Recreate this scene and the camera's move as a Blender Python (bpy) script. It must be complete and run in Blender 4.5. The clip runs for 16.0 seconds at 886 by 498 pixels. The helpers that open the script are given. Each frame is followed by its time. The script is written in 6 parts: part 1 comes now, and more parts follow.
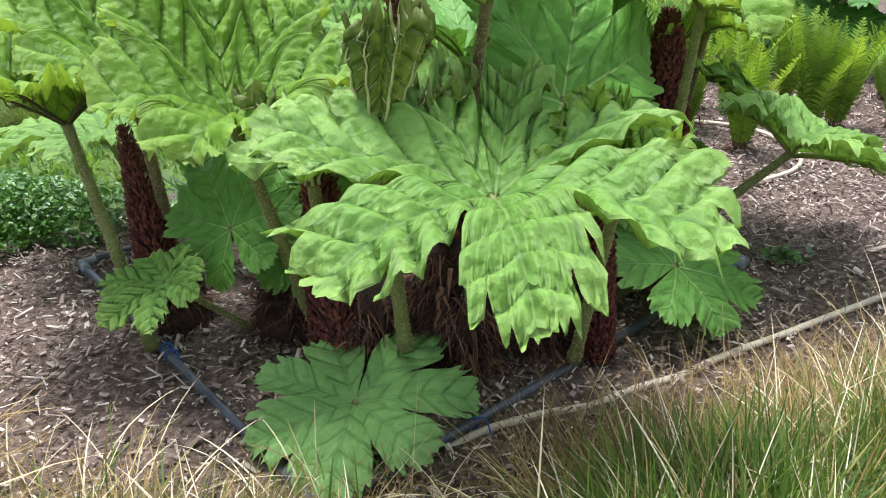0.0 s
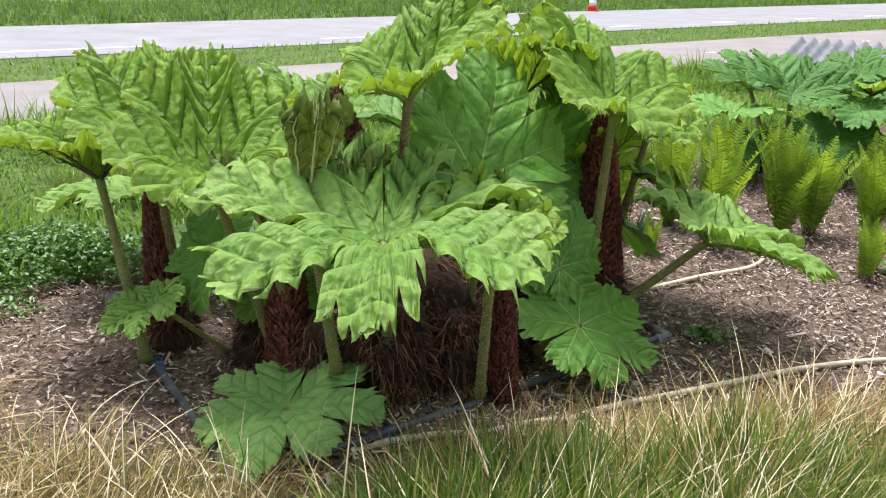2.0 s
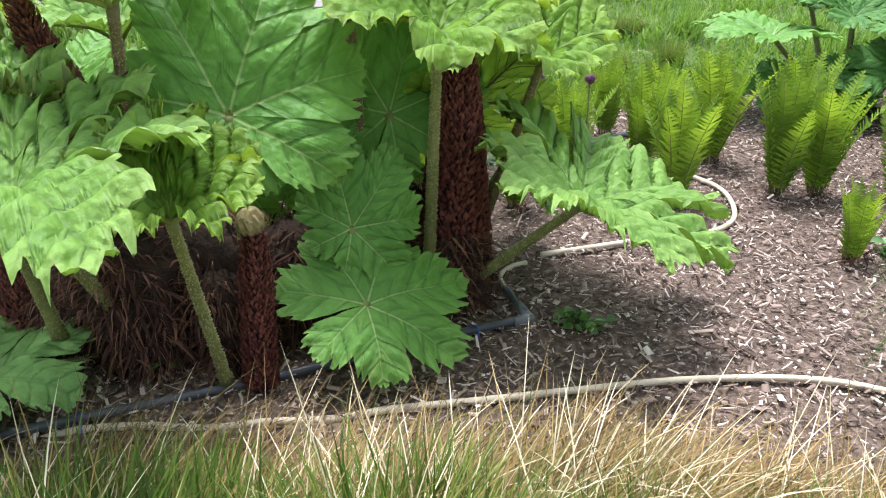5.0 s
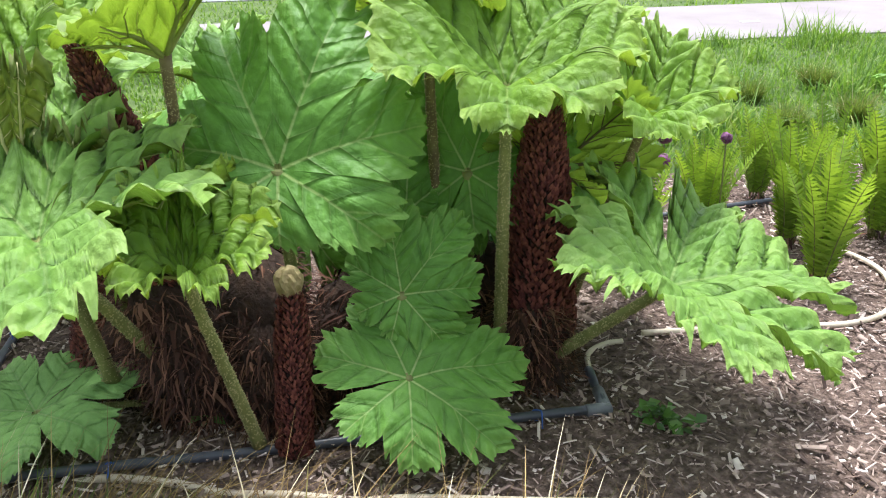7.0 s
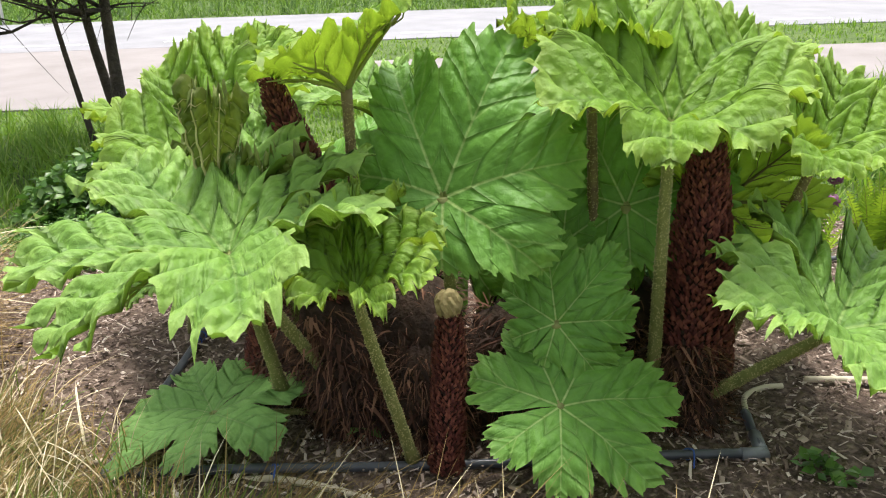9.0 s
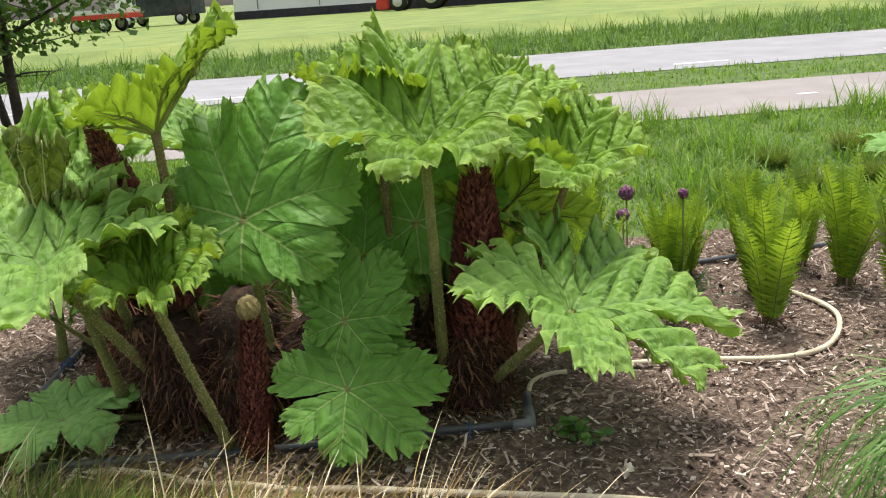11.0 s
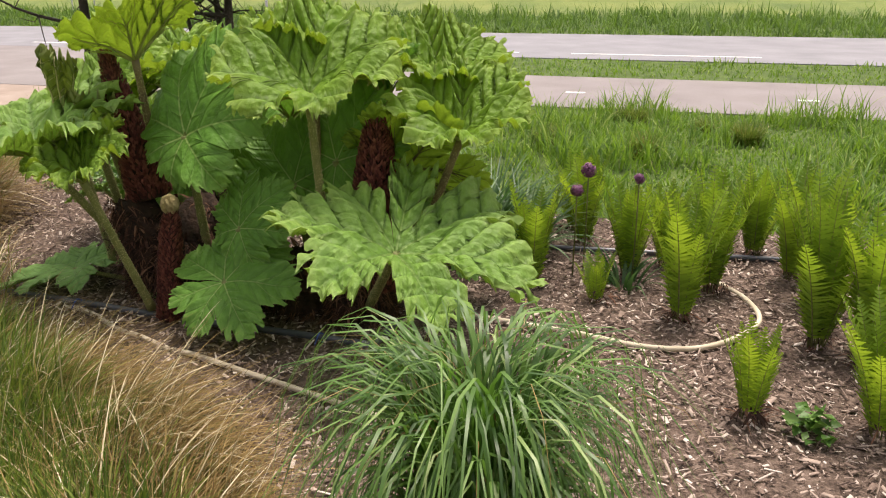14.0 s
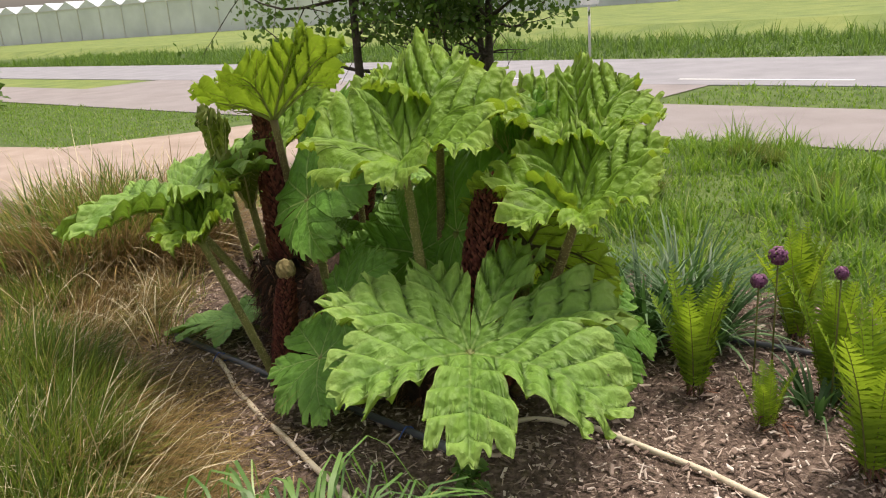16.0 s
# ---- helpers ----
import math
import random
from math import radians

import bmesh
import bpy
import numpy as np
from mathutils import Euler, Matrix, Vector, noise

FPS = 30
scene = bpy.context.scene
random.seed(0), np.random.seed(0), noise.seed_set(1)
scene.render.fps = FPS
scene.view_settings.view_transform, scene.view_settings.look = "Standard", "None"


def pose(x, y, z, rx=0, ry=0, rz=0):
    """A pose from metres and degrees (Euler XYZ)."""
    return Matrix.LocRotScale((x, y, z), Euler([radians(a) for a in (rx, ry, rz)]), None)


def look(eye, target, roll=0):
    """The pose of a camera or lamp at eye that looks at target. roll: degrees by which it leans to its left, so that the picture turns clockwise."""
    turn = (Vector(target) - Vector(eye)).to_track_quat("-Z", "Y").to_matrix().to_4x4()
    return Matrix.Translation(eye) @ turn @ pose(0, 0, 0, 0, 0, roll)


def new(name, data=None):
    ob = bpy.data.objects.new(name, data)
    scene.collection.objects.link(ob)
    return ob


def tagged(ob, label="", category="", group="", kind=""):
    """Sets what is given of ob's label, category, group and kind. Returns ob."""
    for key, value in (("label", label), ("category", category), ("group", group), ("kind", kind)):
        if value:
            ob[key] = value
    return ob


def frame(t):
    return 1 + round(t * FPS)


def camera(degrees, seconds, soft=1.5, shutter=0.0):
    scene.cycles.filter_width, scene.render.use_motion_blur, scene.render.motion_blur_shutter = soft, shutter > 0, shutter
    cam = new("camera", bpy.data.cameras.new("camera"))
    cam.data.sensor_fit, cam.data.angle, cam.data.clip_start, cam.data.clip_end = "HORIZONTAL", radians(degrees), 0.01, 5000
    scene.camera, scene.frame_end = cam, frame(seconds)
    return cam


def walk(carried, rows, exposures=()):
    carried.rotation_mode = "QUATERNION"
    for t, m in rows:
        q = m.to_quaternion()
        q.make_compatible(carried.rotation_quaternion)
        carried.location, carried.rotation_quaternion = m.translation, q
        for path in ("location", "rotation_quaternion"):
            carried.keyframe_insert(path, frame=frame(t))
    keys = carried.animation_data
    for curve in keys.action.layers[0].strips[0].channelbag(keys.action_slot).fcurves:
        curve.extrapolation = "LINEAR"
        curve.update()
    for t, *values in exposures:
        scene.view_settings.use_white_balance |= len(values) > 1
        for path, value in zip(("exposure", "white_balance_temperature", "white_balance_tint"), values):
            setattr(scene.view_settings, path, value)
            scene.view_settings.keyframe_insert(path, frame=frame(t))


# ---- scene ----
cam = camera(55.72, 16.0, soft=1.1)
PATH = [
    (0, (0.046, -0.026, 1.634), (0.009, 1.617, 0.806), 0.4),
    (0.5, (0.215, -0.172, 1.683), (0.199, 1.530, 0.983), 0.9),
    (1, (0.308, -0.351, 1.709), (0.216, 1.381, 1.098), 2.1),
    (1.5, (0.397, -0.519, 1.735), (0.214, 1.208, 1.126), 3.2),
    (2, (0.696, -0.613, 1.711), (0.444, 1.101, 1.093), 1.6),
    (2.5, (0.879, -0.548, 1.683), (0.639, 1.156, 1.031), 0.9),
    (3, (1.115, -0.496, 1.699), (0.845, 1.195, 1.026), 1.3),
    (3.5, (1.343, -0.417, 1.696), (1.025, 1.247, 0.977), 1.0),
    (4, (1.511, -0.258, 1.634), (1.159, 1.374, 0.857), 0.9),
    (4.2, (1.557, -0.109, 1.634), (1.179, 1.513, 0.853), 1.3),
    (6.3, (2.109, 0.813, 1.619), (1.293, 2.252, 0.813), -0.4),
    (6.5, (2.100, 0.830, 1.619), (1.256, 2.257, 0.822), -0.3),
    (7, (2.081, 0.837, 1.626), (1.148, 2.246, 0.897), -0.5),
    (7.5, (2.070, 0.847, 1.627), (1.014, 2.184, 0.928), -0.9),
    (8, (2.047, 0.833, 1.625), (0.883, 2.076, 0.930), -0.9),
    (8.2, (2.044, 0.822, 1.620), (0.848, 2.041, 0.936), -0.8),
    (10.3, (2.474, 0.672, 1.669), (1.287, 1.949, 1.078), -3.5),
    (10.5, (2.562, 0.711, 1.665), (1.348, 1.965, 1.085), -2.6),
    (11, (2.903, 0.778, 1.623), (1.737, 2.095, 1.080), -4.0),
    (11.5, (3.444, 0.770, 1.584), (2.440, 2.219, 1.057), -5.0),
    (12, (3.891, 0.886, 1.593), (3.017, 2.410, 1.049), -0.5),
    (12.5, (4.237, 1.053, 1.628), (3.122, 2.417, 1.096), 2.7),
    (13, (4.346, 1.285, 1.635), (2.944, 2.363, 1.127), 1.1),
    (13.5, (4.364, 1.525, 1.639), (2.877, 2.474, 1.119), -0.2),
    (14, (4.390, 1.925, 1.610), (2.825, 2.688, 1.018), -0.7),
    (14.5, (4.379, 2.180, 1.587), (2.782, 2.812, 0.927), -0.2),
    (15, (4.247, 2.449, 1.578), (2.573, 2.854, 0.927), -1.8),
    (15.5, (4.180, 2.710, 1.620), (2.440, 2.904, 1.057), -3.4),
    (16, (4.088, 3.036, 1.656), (2.321, 3.086, 1.143), -4.2),
]
walk(cam, [(t, look(eye, target, roll)) for t, eye, target, roll in PATH], exposures=[(0.0, 0.5, 5800, 12), (0.6, 0.55, 5900, 13), (1.0, 0.37, 6300, 12), (4.0, 0.44, 6100, 12), (6.3, 0.88, 5700, 14), (7.0, 0.75, 5950, 14), (7.5, 0.7, 6400, 12), (8.2, 0.65, 6500, 11), (10.5, 0.36, 6600, 9), (11.4, 0.15, 6700, 10), (12.0, -0.05, 7100, 14), (12.5, 0.02, 7100, 16), (14.0, 0.05, 7100, 18), (15.0, 0.2, 7100, 18), (15.6, 0.15, 6900, 14), (16.0, -0.03, 7100, 16)])

# ---- light: thin bright overcast ----
SUN_EL, SUN_AZ = 74.0, 130.0
world = bpy.data.worlds.new("overcast_sky")
scene.world = world
world.use_nodes = True
wn = world.node_tree.nodes
sky = wn.new("ShaderNodeTexSky")
sky.sky_type = "NISHITA"
sky.sun_disc = False
sky.sun_elevation = radians(SUN_EL)
sky.sun_rotation = radians(90 - SUN_AZ)
sky.air_density, sky.dust_density, sky.ozone_density = 1.6, 4.0, 1.0
whiten = wn.new("ShaderNodeHueSaturation")
whiten.inputs["Saturation"].default_value = 0.35
world.node_tree.links.new(sky.outputs["Color"], whiten.inputs["Color"])
world.node_tree.links.new(whiten.outputs["Color"], wn["Background"].inputs["Color"])
wn["Background"].inputs["Strength"].default_value = 0.18

sun = new("sun", bpy.data.lights.new("sun", "SUN"))
sun.data.energy = 4.0
sun.data.angle = radians(18)
sun.data.color = (1.0, 0.96, 0.9)
sun_dir = Vector((math.cos(radians(SUN_AZ)) * math.cos(radians(SUN_EL)), math.sin(radians(SUN_AZ)) * math.cos(radians(SUN_EL)), math.sin(radians(SUN_EL))))
sun.matrix_world = look(sun_dir * 30, (0, 0, 0))


# ---- materials ----
def material(name, build):
    m = bpy.data.materials.new(name)
    m.use_nodes = True
    nt = m.node_tree
    build(nt, nt.nodes, nt.links, nt.nodes["Principled BSDF"])
    return m


def ramp(nodes, stops):
    r = nodes.new("ShaderNodeValToRGB")
    e = r.color_ramp.elements
    while len(e) < len(stops):
        e.new(0.5)
    for el, (p, c) in zip(e, stops):
        el.position, el.color = p, (*c, 1)
    return r


def noise_tex(nodes, links, scale, detail=4.0, coord="Object", rough=0.55):
    n = nodes.new("ShaderNodeTexNoise")
    n.inputs["Scale"].default_value = scale
    n.inputs["Detail"].default_value = detail
    n.inputs["Roughness"].default_value = rough
    if coord:
        tc = nodes.new("ShaderNodeTexCoord")
        links.new(tc.outputs[coord], n.inputs["Vector"])
    return n


def bump(nodes, links, bsdf, height, strength, dist):
    b = nodes.new("ShaderNodeBump")
    b.inputs["Strength"].default_value = strength
    b.inputs["Distance"].default_value = dist
    links.new(height, b.inputs["Height"])
    links.new(b.outputs["Normal"], bsdf.inputs["Normal"])
    return b


def mix_col(nodes, links, a, b, fac, mode="MIX"):
    m = nodes.new("ShaderNodeMix")
    m.data_type, m.blend_type = "RGBA", mode
    for sock, v in (("Factor", fac),):
        if hasattr(v, "links"):
            links.new(v, m.inputs[0])
        else:
            m.inputs[0].default_value = v
    for i, v in ((6, a), (7, b)):
        if hasattr(v, "links"):
            links.new(v, m.inputs[i])
        else:
            m.inputs[i].default_value = (*v, 1)
    return m.outputs[2]


def leafy(nt, nodes, links, bsdf, col, through_col, amount):
    """Opaque sheen over a thin sheet that lets light pass."""
    tr = nodes.new("ShaderNodeBsdfTranslucent")
    if hasattr(through_col, "links"):
        links.new(through_col, tr.inputs["Color"])
    else:
        tr.inputs["Color"].default_value = (*through_col, 1)
    links.new(col, bsdf.inputs["Base Color"])
    mx = nodes.new("ShaderNodeMixShader")
    mx.inputs[0].default_value = amount
    links.new(bsdf.outputs[0], mx.inputs[1])
    links.new(tr.outputs[0], mx.inputs[2])
    links.new(mx.outputs[0], nodes["Material Output"].inputs["Surface"])


class Sums:
    """Builds arithmetic nodes from plain calls."""

    def __init__(self, nodes, links):
        self.nodes, self.links = nodes, links

    def do(self, op, *args):
        n = self.nodes.new("ShaderNodeMath")
        n.operation = op
        for i, v in enumerate(args):
            if hasattr(v, "links"):
                self.links.new(v, n.inputs[i])
            else:
                n.inputs[i].default_value = v
        return n.outputs[0]

    def near(self, dist, width):
        """1 on a line, falling to 0 at width."""
        q = self.do("DIVIDE", dist, width)
        q = self.do("SUBTRACT", 1.0, q)
        return self.do("MAXIMUM", q, 0.0)

    def attr(self, name):
        n = self.nodes.new("ShaderNodeAttribute")
        n.attribute_name = name
        return n.outputs["Fac"]


def blade_mat(name, dark, light, vein, through_col, amount=0.32, rough=0.62, furrow_shade=(0.5, 0.62, 0.45), pale=0.5, puff=0.6, rim_col=None):
    """A broad leaf: u runs along a lobe's main vein, w across it. Pale main veins that fork, shade painted into the
    furrows at the veins, puffed skin between.
    """
    def build(nt, nodes, links, bsdf):
        m = Sums(nodes, links)
        wob = noise_tex(nodes, links, 9.0, 3.0)
        wob_c = m.do("SUBTRACT", wob.outputs["Fac"], 0.5)
        u = m.do("ADD", m.attr("u"), m.do("MULTIPLY", wob_c, 0.05))
        w = m.attr("w")
        side_w = m.do("ABSOLUTE", m.do("ADD", w, m.do("MULTIPLY", wob_c, 0.02)))
        q = m.attr("q")
        edge = m.attr("rho")
        # main vein and its two forks
        wid = m.do("MULTIPLY_ADD", q, -0.008, 0.0115)
        main = m.near(side_w, wid)
        fork = m.do("ABSOLUTE", m.do("SUBTRACT", side_w, m.do("MULTIPLY", m.do("SUBTRACT", u, 0.42), 0.62)))
        fork = m.do("MULTIPLY", m.near(fork, 0.010), m.do("GREATER_THAN", u, 0.42))
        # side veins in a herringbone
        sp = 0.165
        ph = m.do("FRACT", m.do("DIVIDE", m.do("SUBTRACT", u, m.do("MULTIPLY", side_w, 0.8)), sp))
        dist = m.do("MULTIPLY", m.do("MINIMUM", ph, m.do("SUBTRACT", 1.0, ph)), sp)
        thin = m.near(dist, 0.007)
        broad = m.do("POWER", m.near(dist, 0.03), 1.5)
        cell = nodes.new("ShaderNodeTexVoronoi")
        cell.feature = "SMOOTH_F1"
        cell.inputs["Scale"].default_value = 38.0
        cell_tc = nodes.new("ShaderNodeTexCoord")
        links.new(cell_tc.outputs["Object"], cell.inputs["Vector"])
        tert = cell.outputs["Distance"]
        veins = m.do("MAXIMUM", m.do("POWER", main, 0.6), m.do("MULTIPLY", fork, 0.75))
        veins = m.do("MAXIMUM", veins, m.do("MULTIPLY", thin, 0.35))
        veins = m.do("MULTIPLY", veins, m.do("SUBTRACT", 1.15, q))
        # shade of the creases along side and main veins, painted into the colour
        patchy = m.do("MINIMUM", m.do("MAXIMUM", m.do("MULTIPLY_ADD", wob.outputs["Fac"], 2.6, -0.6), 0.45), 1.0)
        fur_shade = m.do("MAXIMUM", m.do("MULTIPLY", broad, patchy), m.do("MULTIPLY", m.near(dist, 0.008), 0.95))
        fur_shade = m.do("MAXIMUM", fur_shade, m.near(side_w, 0.03))
        n1 = noise_tex(nodes, links, 4.0, 6.0)
        r = ramp(nodes, [(0.3, dark), (0.72, light)])
        links.new(n1.outputs["Fac"], r.inputs["Fac"])
        c = mix_col(nodes, links, r.outputs["Color"], mix_col(nodes, links, (1.06, 1.06, 1.06), furrow_shade, fur_shade), 1.0, "MULTIPLY")
        c = mix_col(nodes, links, c, vein, m.do("MULTIPLY", veins, pale))
        rim = m.do("POWER", edge, 9.0)
        c = mix_col(nodes, links, c, rim_col or vein, m.do("MULTIPLY", rim, 0.45))
        # blemishes
        n3 = noise_tex(nodes, links, 34.0, 6.0, rough=0.65)
        r3 = ramp(nodes, [(0.3, (0.80, 0.83, 0.77)), (0.7, (1.14, 1.14, 1.10))])
        links.new(n3.outputs["Fac"], r3.inputs["Fac"])
        c = mix_col(nodes, links, c, r3.outputs["Color"], 1.0, "MULTIPLY")
        h = m.do("MULTIPLY_ADD", broad, -0.9, m.do("MULTIPLY", tert, -0.55))
        h = m.do("ADD", h, m.do("MULTIPLY_ADD", n1.outputs["Fac"], 0.3, m.do("MULTIPLY", n3.outputs["Fac"], 0.45)))
        bump(nodes, links, bsdf, h, puff, 0.030)
        bsdf.inputs["Roughness"].default_value = rough
        bsdf.inputs["Specular IOR Level"].default_value = 0.3
        thr = mix_col(nodes, links, through_col, mix_col(nodes, links, (1.0, 1.0, 1.0), (0.45, 0.5, 0.3), fur_shade), 1.0, "MULTIPLY")
        leafy(nt, nodes, links, bsdf, c, thr, amount)
    return material(name, build)


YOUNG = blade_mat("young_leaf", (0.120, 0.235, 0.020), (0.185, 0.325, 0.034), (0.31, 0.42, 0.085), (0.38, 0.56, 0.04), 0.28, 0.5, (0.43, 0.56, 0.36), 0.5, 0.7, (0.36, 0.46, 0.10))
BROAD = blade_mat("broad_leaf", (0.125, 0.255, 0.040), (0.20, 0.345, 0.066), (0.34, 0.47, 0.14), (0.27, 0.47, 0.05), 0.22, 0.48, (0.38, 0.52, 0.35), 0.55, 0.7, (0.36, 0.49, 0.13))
MATURE = blade_mat("mature_leaf", (0.085, 0.215, 0.029), (0.135, 0.30, 0.047), (0.37, 0.49, 0.17), (0.18, 0.40, 0.035), 0.21, 0.5, (0.86, 0.91, 0.84), 0.85, 0.42, (0.24, 0.39, 0.09))
PALE = blade_mat("pale_matt_leaf", (0.135, 0.275, 0.07), (0.20, 0.36, 0.11), (0.33, 0.45, 0.19), (0.2, 0.42, 0.06), 0.2, 0.7, (0.75, 0.83, 0.72), 0.5, 0.5, (0.28, 0.42, 0.15))
DEEP = blade_mat("deep_green_leaf", (0.05, 0.15, 0.026), (0.095, 0.23, 0.045), (0.24, 0.36, 0.13), (0.14, 0.32, 0.03), 0.2, 0.6, (0.75, 0.82, 0.74), 0.6, 0.5, (0.14, 0.26, 0.06))


def simple(name, stops, scale, rough=0.8, bump_s=0.4, bump_d=0.01, bump_scale=40.0, metallic=0.0, spec=0.4):
    def build(nt, nodes, links, bsdf):
        n = noise_tex(nodes, links, scale, 6.0)
        r = ramp(nodes, stops)
        links.new(n.outputs["Fac"], r.inputs["Fac"])
        links.new(r.outputs["Color"], bsdf.inputs["Base Color"])
        n2 = noise_tex(nodes, links, bump_scale, 6.0)
        bump(nodes, links, bsdf, n2.outputs["Fac"], bump_s, bump_d)
        bsdf.inputs["Roughness"].default_value = rough
        bsdf.inputs["Metallic"].default_value = metallic
        bsdf.inputs["Specular IOR Level"].default_value = spec
    return material(name, build)


def island(name, stops, rough=0.75, through_col=None, amount=0.0, spec=0.3):
    """Many small pieces, each with a colour of its own."""
    def build(nt, nodes, links, bsdf):
        g = nodes.new("ShaderNodeNewGeometry")
        r = ramp(nodes, stops)
        links.new(g.outputs["Random Per Island"], r.inputs["Fac"])
        bsdf.inputs["Roughness"].default_value = rough
        bsdf.inputs["Specular IOR Level"].default_value = spec
        if through_col:
            leafy(nt, nodes, links, bsdf, r.outputs["Color"], through_col, amount)
        else:
            links.new(r.outputs["Color"], bsdf.inputs["Base Color"])
    return material(name, build)


PETIOLE = simple("petiole_skin", [(0.3, (0.13, 0.15, 0.04)), (0.7, (0.22, 0.24, 0.07))], 14, 0.6)
PRICKLE = simple("pale_prickle", [(0.3, (0.32, 0.30, 0.12)), (0.7, (0.46, 0.42, 0.20))], 30, 0.6)
PETIOLE_RED = simple("petiole_reddish", [(0.3, (0.10, 0.075, 0.03)), (0.7, (0.19, 0.16, 0.06))], 14, 0.6)
RIB = simple("rib_skin", [(0.3, (0.20, 0.24, 0.06)), (0.7, (0.30, 0.34, 0.10))], 20, 0.6)
RIB_PALE = simple("rib_pale", [(0.3, (0.34, 0.33, 0.14)), (0.7, (0.48, 0.46, 0.22))], 20, 0.6)
FOLDED = blade_mat("folded_leaf", (0.10, 0.15, 0.025), (0.20, 0.27, 0.05), (0.35, 0.34, 0.16), (0.2, 0.26, 0.03), 0.2)
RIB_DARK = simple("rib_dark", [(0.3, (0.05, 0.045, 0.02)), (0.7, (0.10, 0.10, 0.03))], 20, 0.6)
SPIKE = island("flower_spike_red", [(0.0, (0.06, 0.017, 0.014)), (0.5, (0.14, 0.040, 0.030)), (1.0, (0.24, 0.085, 0.055))], 0.7)
FIBRE = island("crown_fibre", [(0.0, (0.02, 0.011, 0.008)), (0.6, (0.085, 0.038, 0.024)), (1.0, (0.27, 0.14, 0.085))], 0.9)
ROOT = simple("rootstock_bark", [(0.3, (0.018, 0.011, 0.008)), (0.7, (0.07, 0.04, 0.025))], 18, 0.95, 0.8, 0.03)
def fern_build(nt, nodes, links, bsdf):
    g = nodes.new("ShaderNodeNewGeometry")
    o = nodes.new("ShaderNodeObjectInfo")
    r = ramp(nodes, [(0.0, (0.10, 0.185, 0.018)), (0.6, (0.185, 0.31, 0.03)), (1.0, (0.27, 0.40, 0.048))])
    links.new(g.outputs["Random Per Island"], r.inputs["Fac"])
    t = ramp(nodes, [(0.0, (0.5, 0.58, 0.5)), (0.5, (0.9, 0.95, 0.85)), (1.0, (1.2, 1.15, 1.0))])
    links.new(o.outputs["Random"], t.inputs["Fac"])
    bsdf.inputs["Roughness"].default_value = 0.6
    bsdf.inputs["Specular IOR Level"].default_value = 0.3
    c = mix_col(nodes, links, r.outputs["Color"], t.outputs["Color"], 1.0, "MULTIPLY")
    thr = mix_col(nodes, links, (0.42, 0.60, 0.04), t.outputs["Color"], 1.0, "MULTIPLY")
    leafy(nt, nodes, links, bsdf, c, thr, 0.34)


FERN = material("fern_green", fern_build)
FERN_STEM = simple("fern_stem", [(0.3, (0.10, 0.12, 0.03)), (0.7, (0.2, 0.2, 0.06))], 30, 0.7)
SEDGE = island("sedge_green", [(0.0, (0.022, 0.065, 0.010)), (0.5, (0.068, 0.155, 0.024)), (0.9, (0.15, 0.27, 0.06)), (1.0, (0.34, 0.42, 0.17))], 0.45, (0.15, 0.35, 0.04), 0.25, 0.5)
LAWN = island("verge_grass", [(0.0, (0.035, 0.085, 0.011)), (0.5, (0.095, 0.19, 0.022)), (0.85, (0.17, 0.28, 0.04)), (1.0, (0.33, 0.36, 0.12))], 0.6, (0.26, 0.46, 0.04), 0.32)
BANK = island("bank_grass", [(0.0, (0.018, 0.048, 0.008)), (0.6, (0.058, 0.125, 0.018)), (1.0, (0.14, 0.225, 0.04))], 0.7, (0.22, 0.40, 0.05), 0.25)
TUSSOCK = island("tussock_green", [(0.0, (0.02, 0.055, 0.006)), (0.55, (0.075, 0.14, 0.012)), (0.87, (0.17, 0.22, 0.028)), (1.0, (0.42, 0.35, 0.13))], 0.6, (0.26, 0.36, 0.05), 0.28)
STRAW = island("dry_straw", [(0.0, (0.10, 0.062, 0.021)), (0.5, (0.235, 0.155, 0.052)), (1.0, (0.44, 0.315, 0.125))], 0.7, (0.45, 0.32, 0.14), 0.18)
OLIVE = island("olive_grass", [(0.0, (0.03, 0.04, 0.008)), (0.55, (0.095, 0.10, 0.02)), (1.0, (0.27, 0.22, 0.07))], 0.7, (0.22, 0.24, 0.04), 0.2)
CREAM = island("bleached_stalk", [(0.0, (0.42, 0.34, 0.18)), (1.0, (0.74, 0.66, 0.46))], 0.6)
CHIP = island("wood_chip", [(0.0, (0.05, 0.033, 0.026)), (0.42, (0.22, 0.158, 0.126)), (0.82, (0.44, 0.345, 0.285)), (1.0, (0.74, 0.65, 0.57))], 0.9)
IVY = island("ground_cover_green", [(0.0, (0.04, 0.10, 0.02)), (0.6, (0.08, 0.18, 0.03)), (1.0, (0.16, 0.28, 0.06))], 0.4, (0.15, 0.35, 0.04), 0.2, 0.5)
STRAP = island("strap_leaf", [(0.0, (0.022, 0.065, 0.018)), (0.7, (0.06, 0.13, 0.04)), (1.0, (0.13, 0.22, 0.09))], 0.5, (0.1, 0.25, 0.05), 0.18, 0.35)
TREE_LEAF = island("tree_leaf", [(0.0, (0.03, 0.07, 0.012)), (0.6, (0.06, 0.12, 0.02)), (1.0, (0.12, 0.18, 0.04))], 0.6, (0.12, 0.25, 0.03), 0.3)
PURPLE = island("allium_purple", [(0.0, (0.10, 0.028, 0.085)), (1.0, (0.28, 0.11, 0.22))], 0.6)
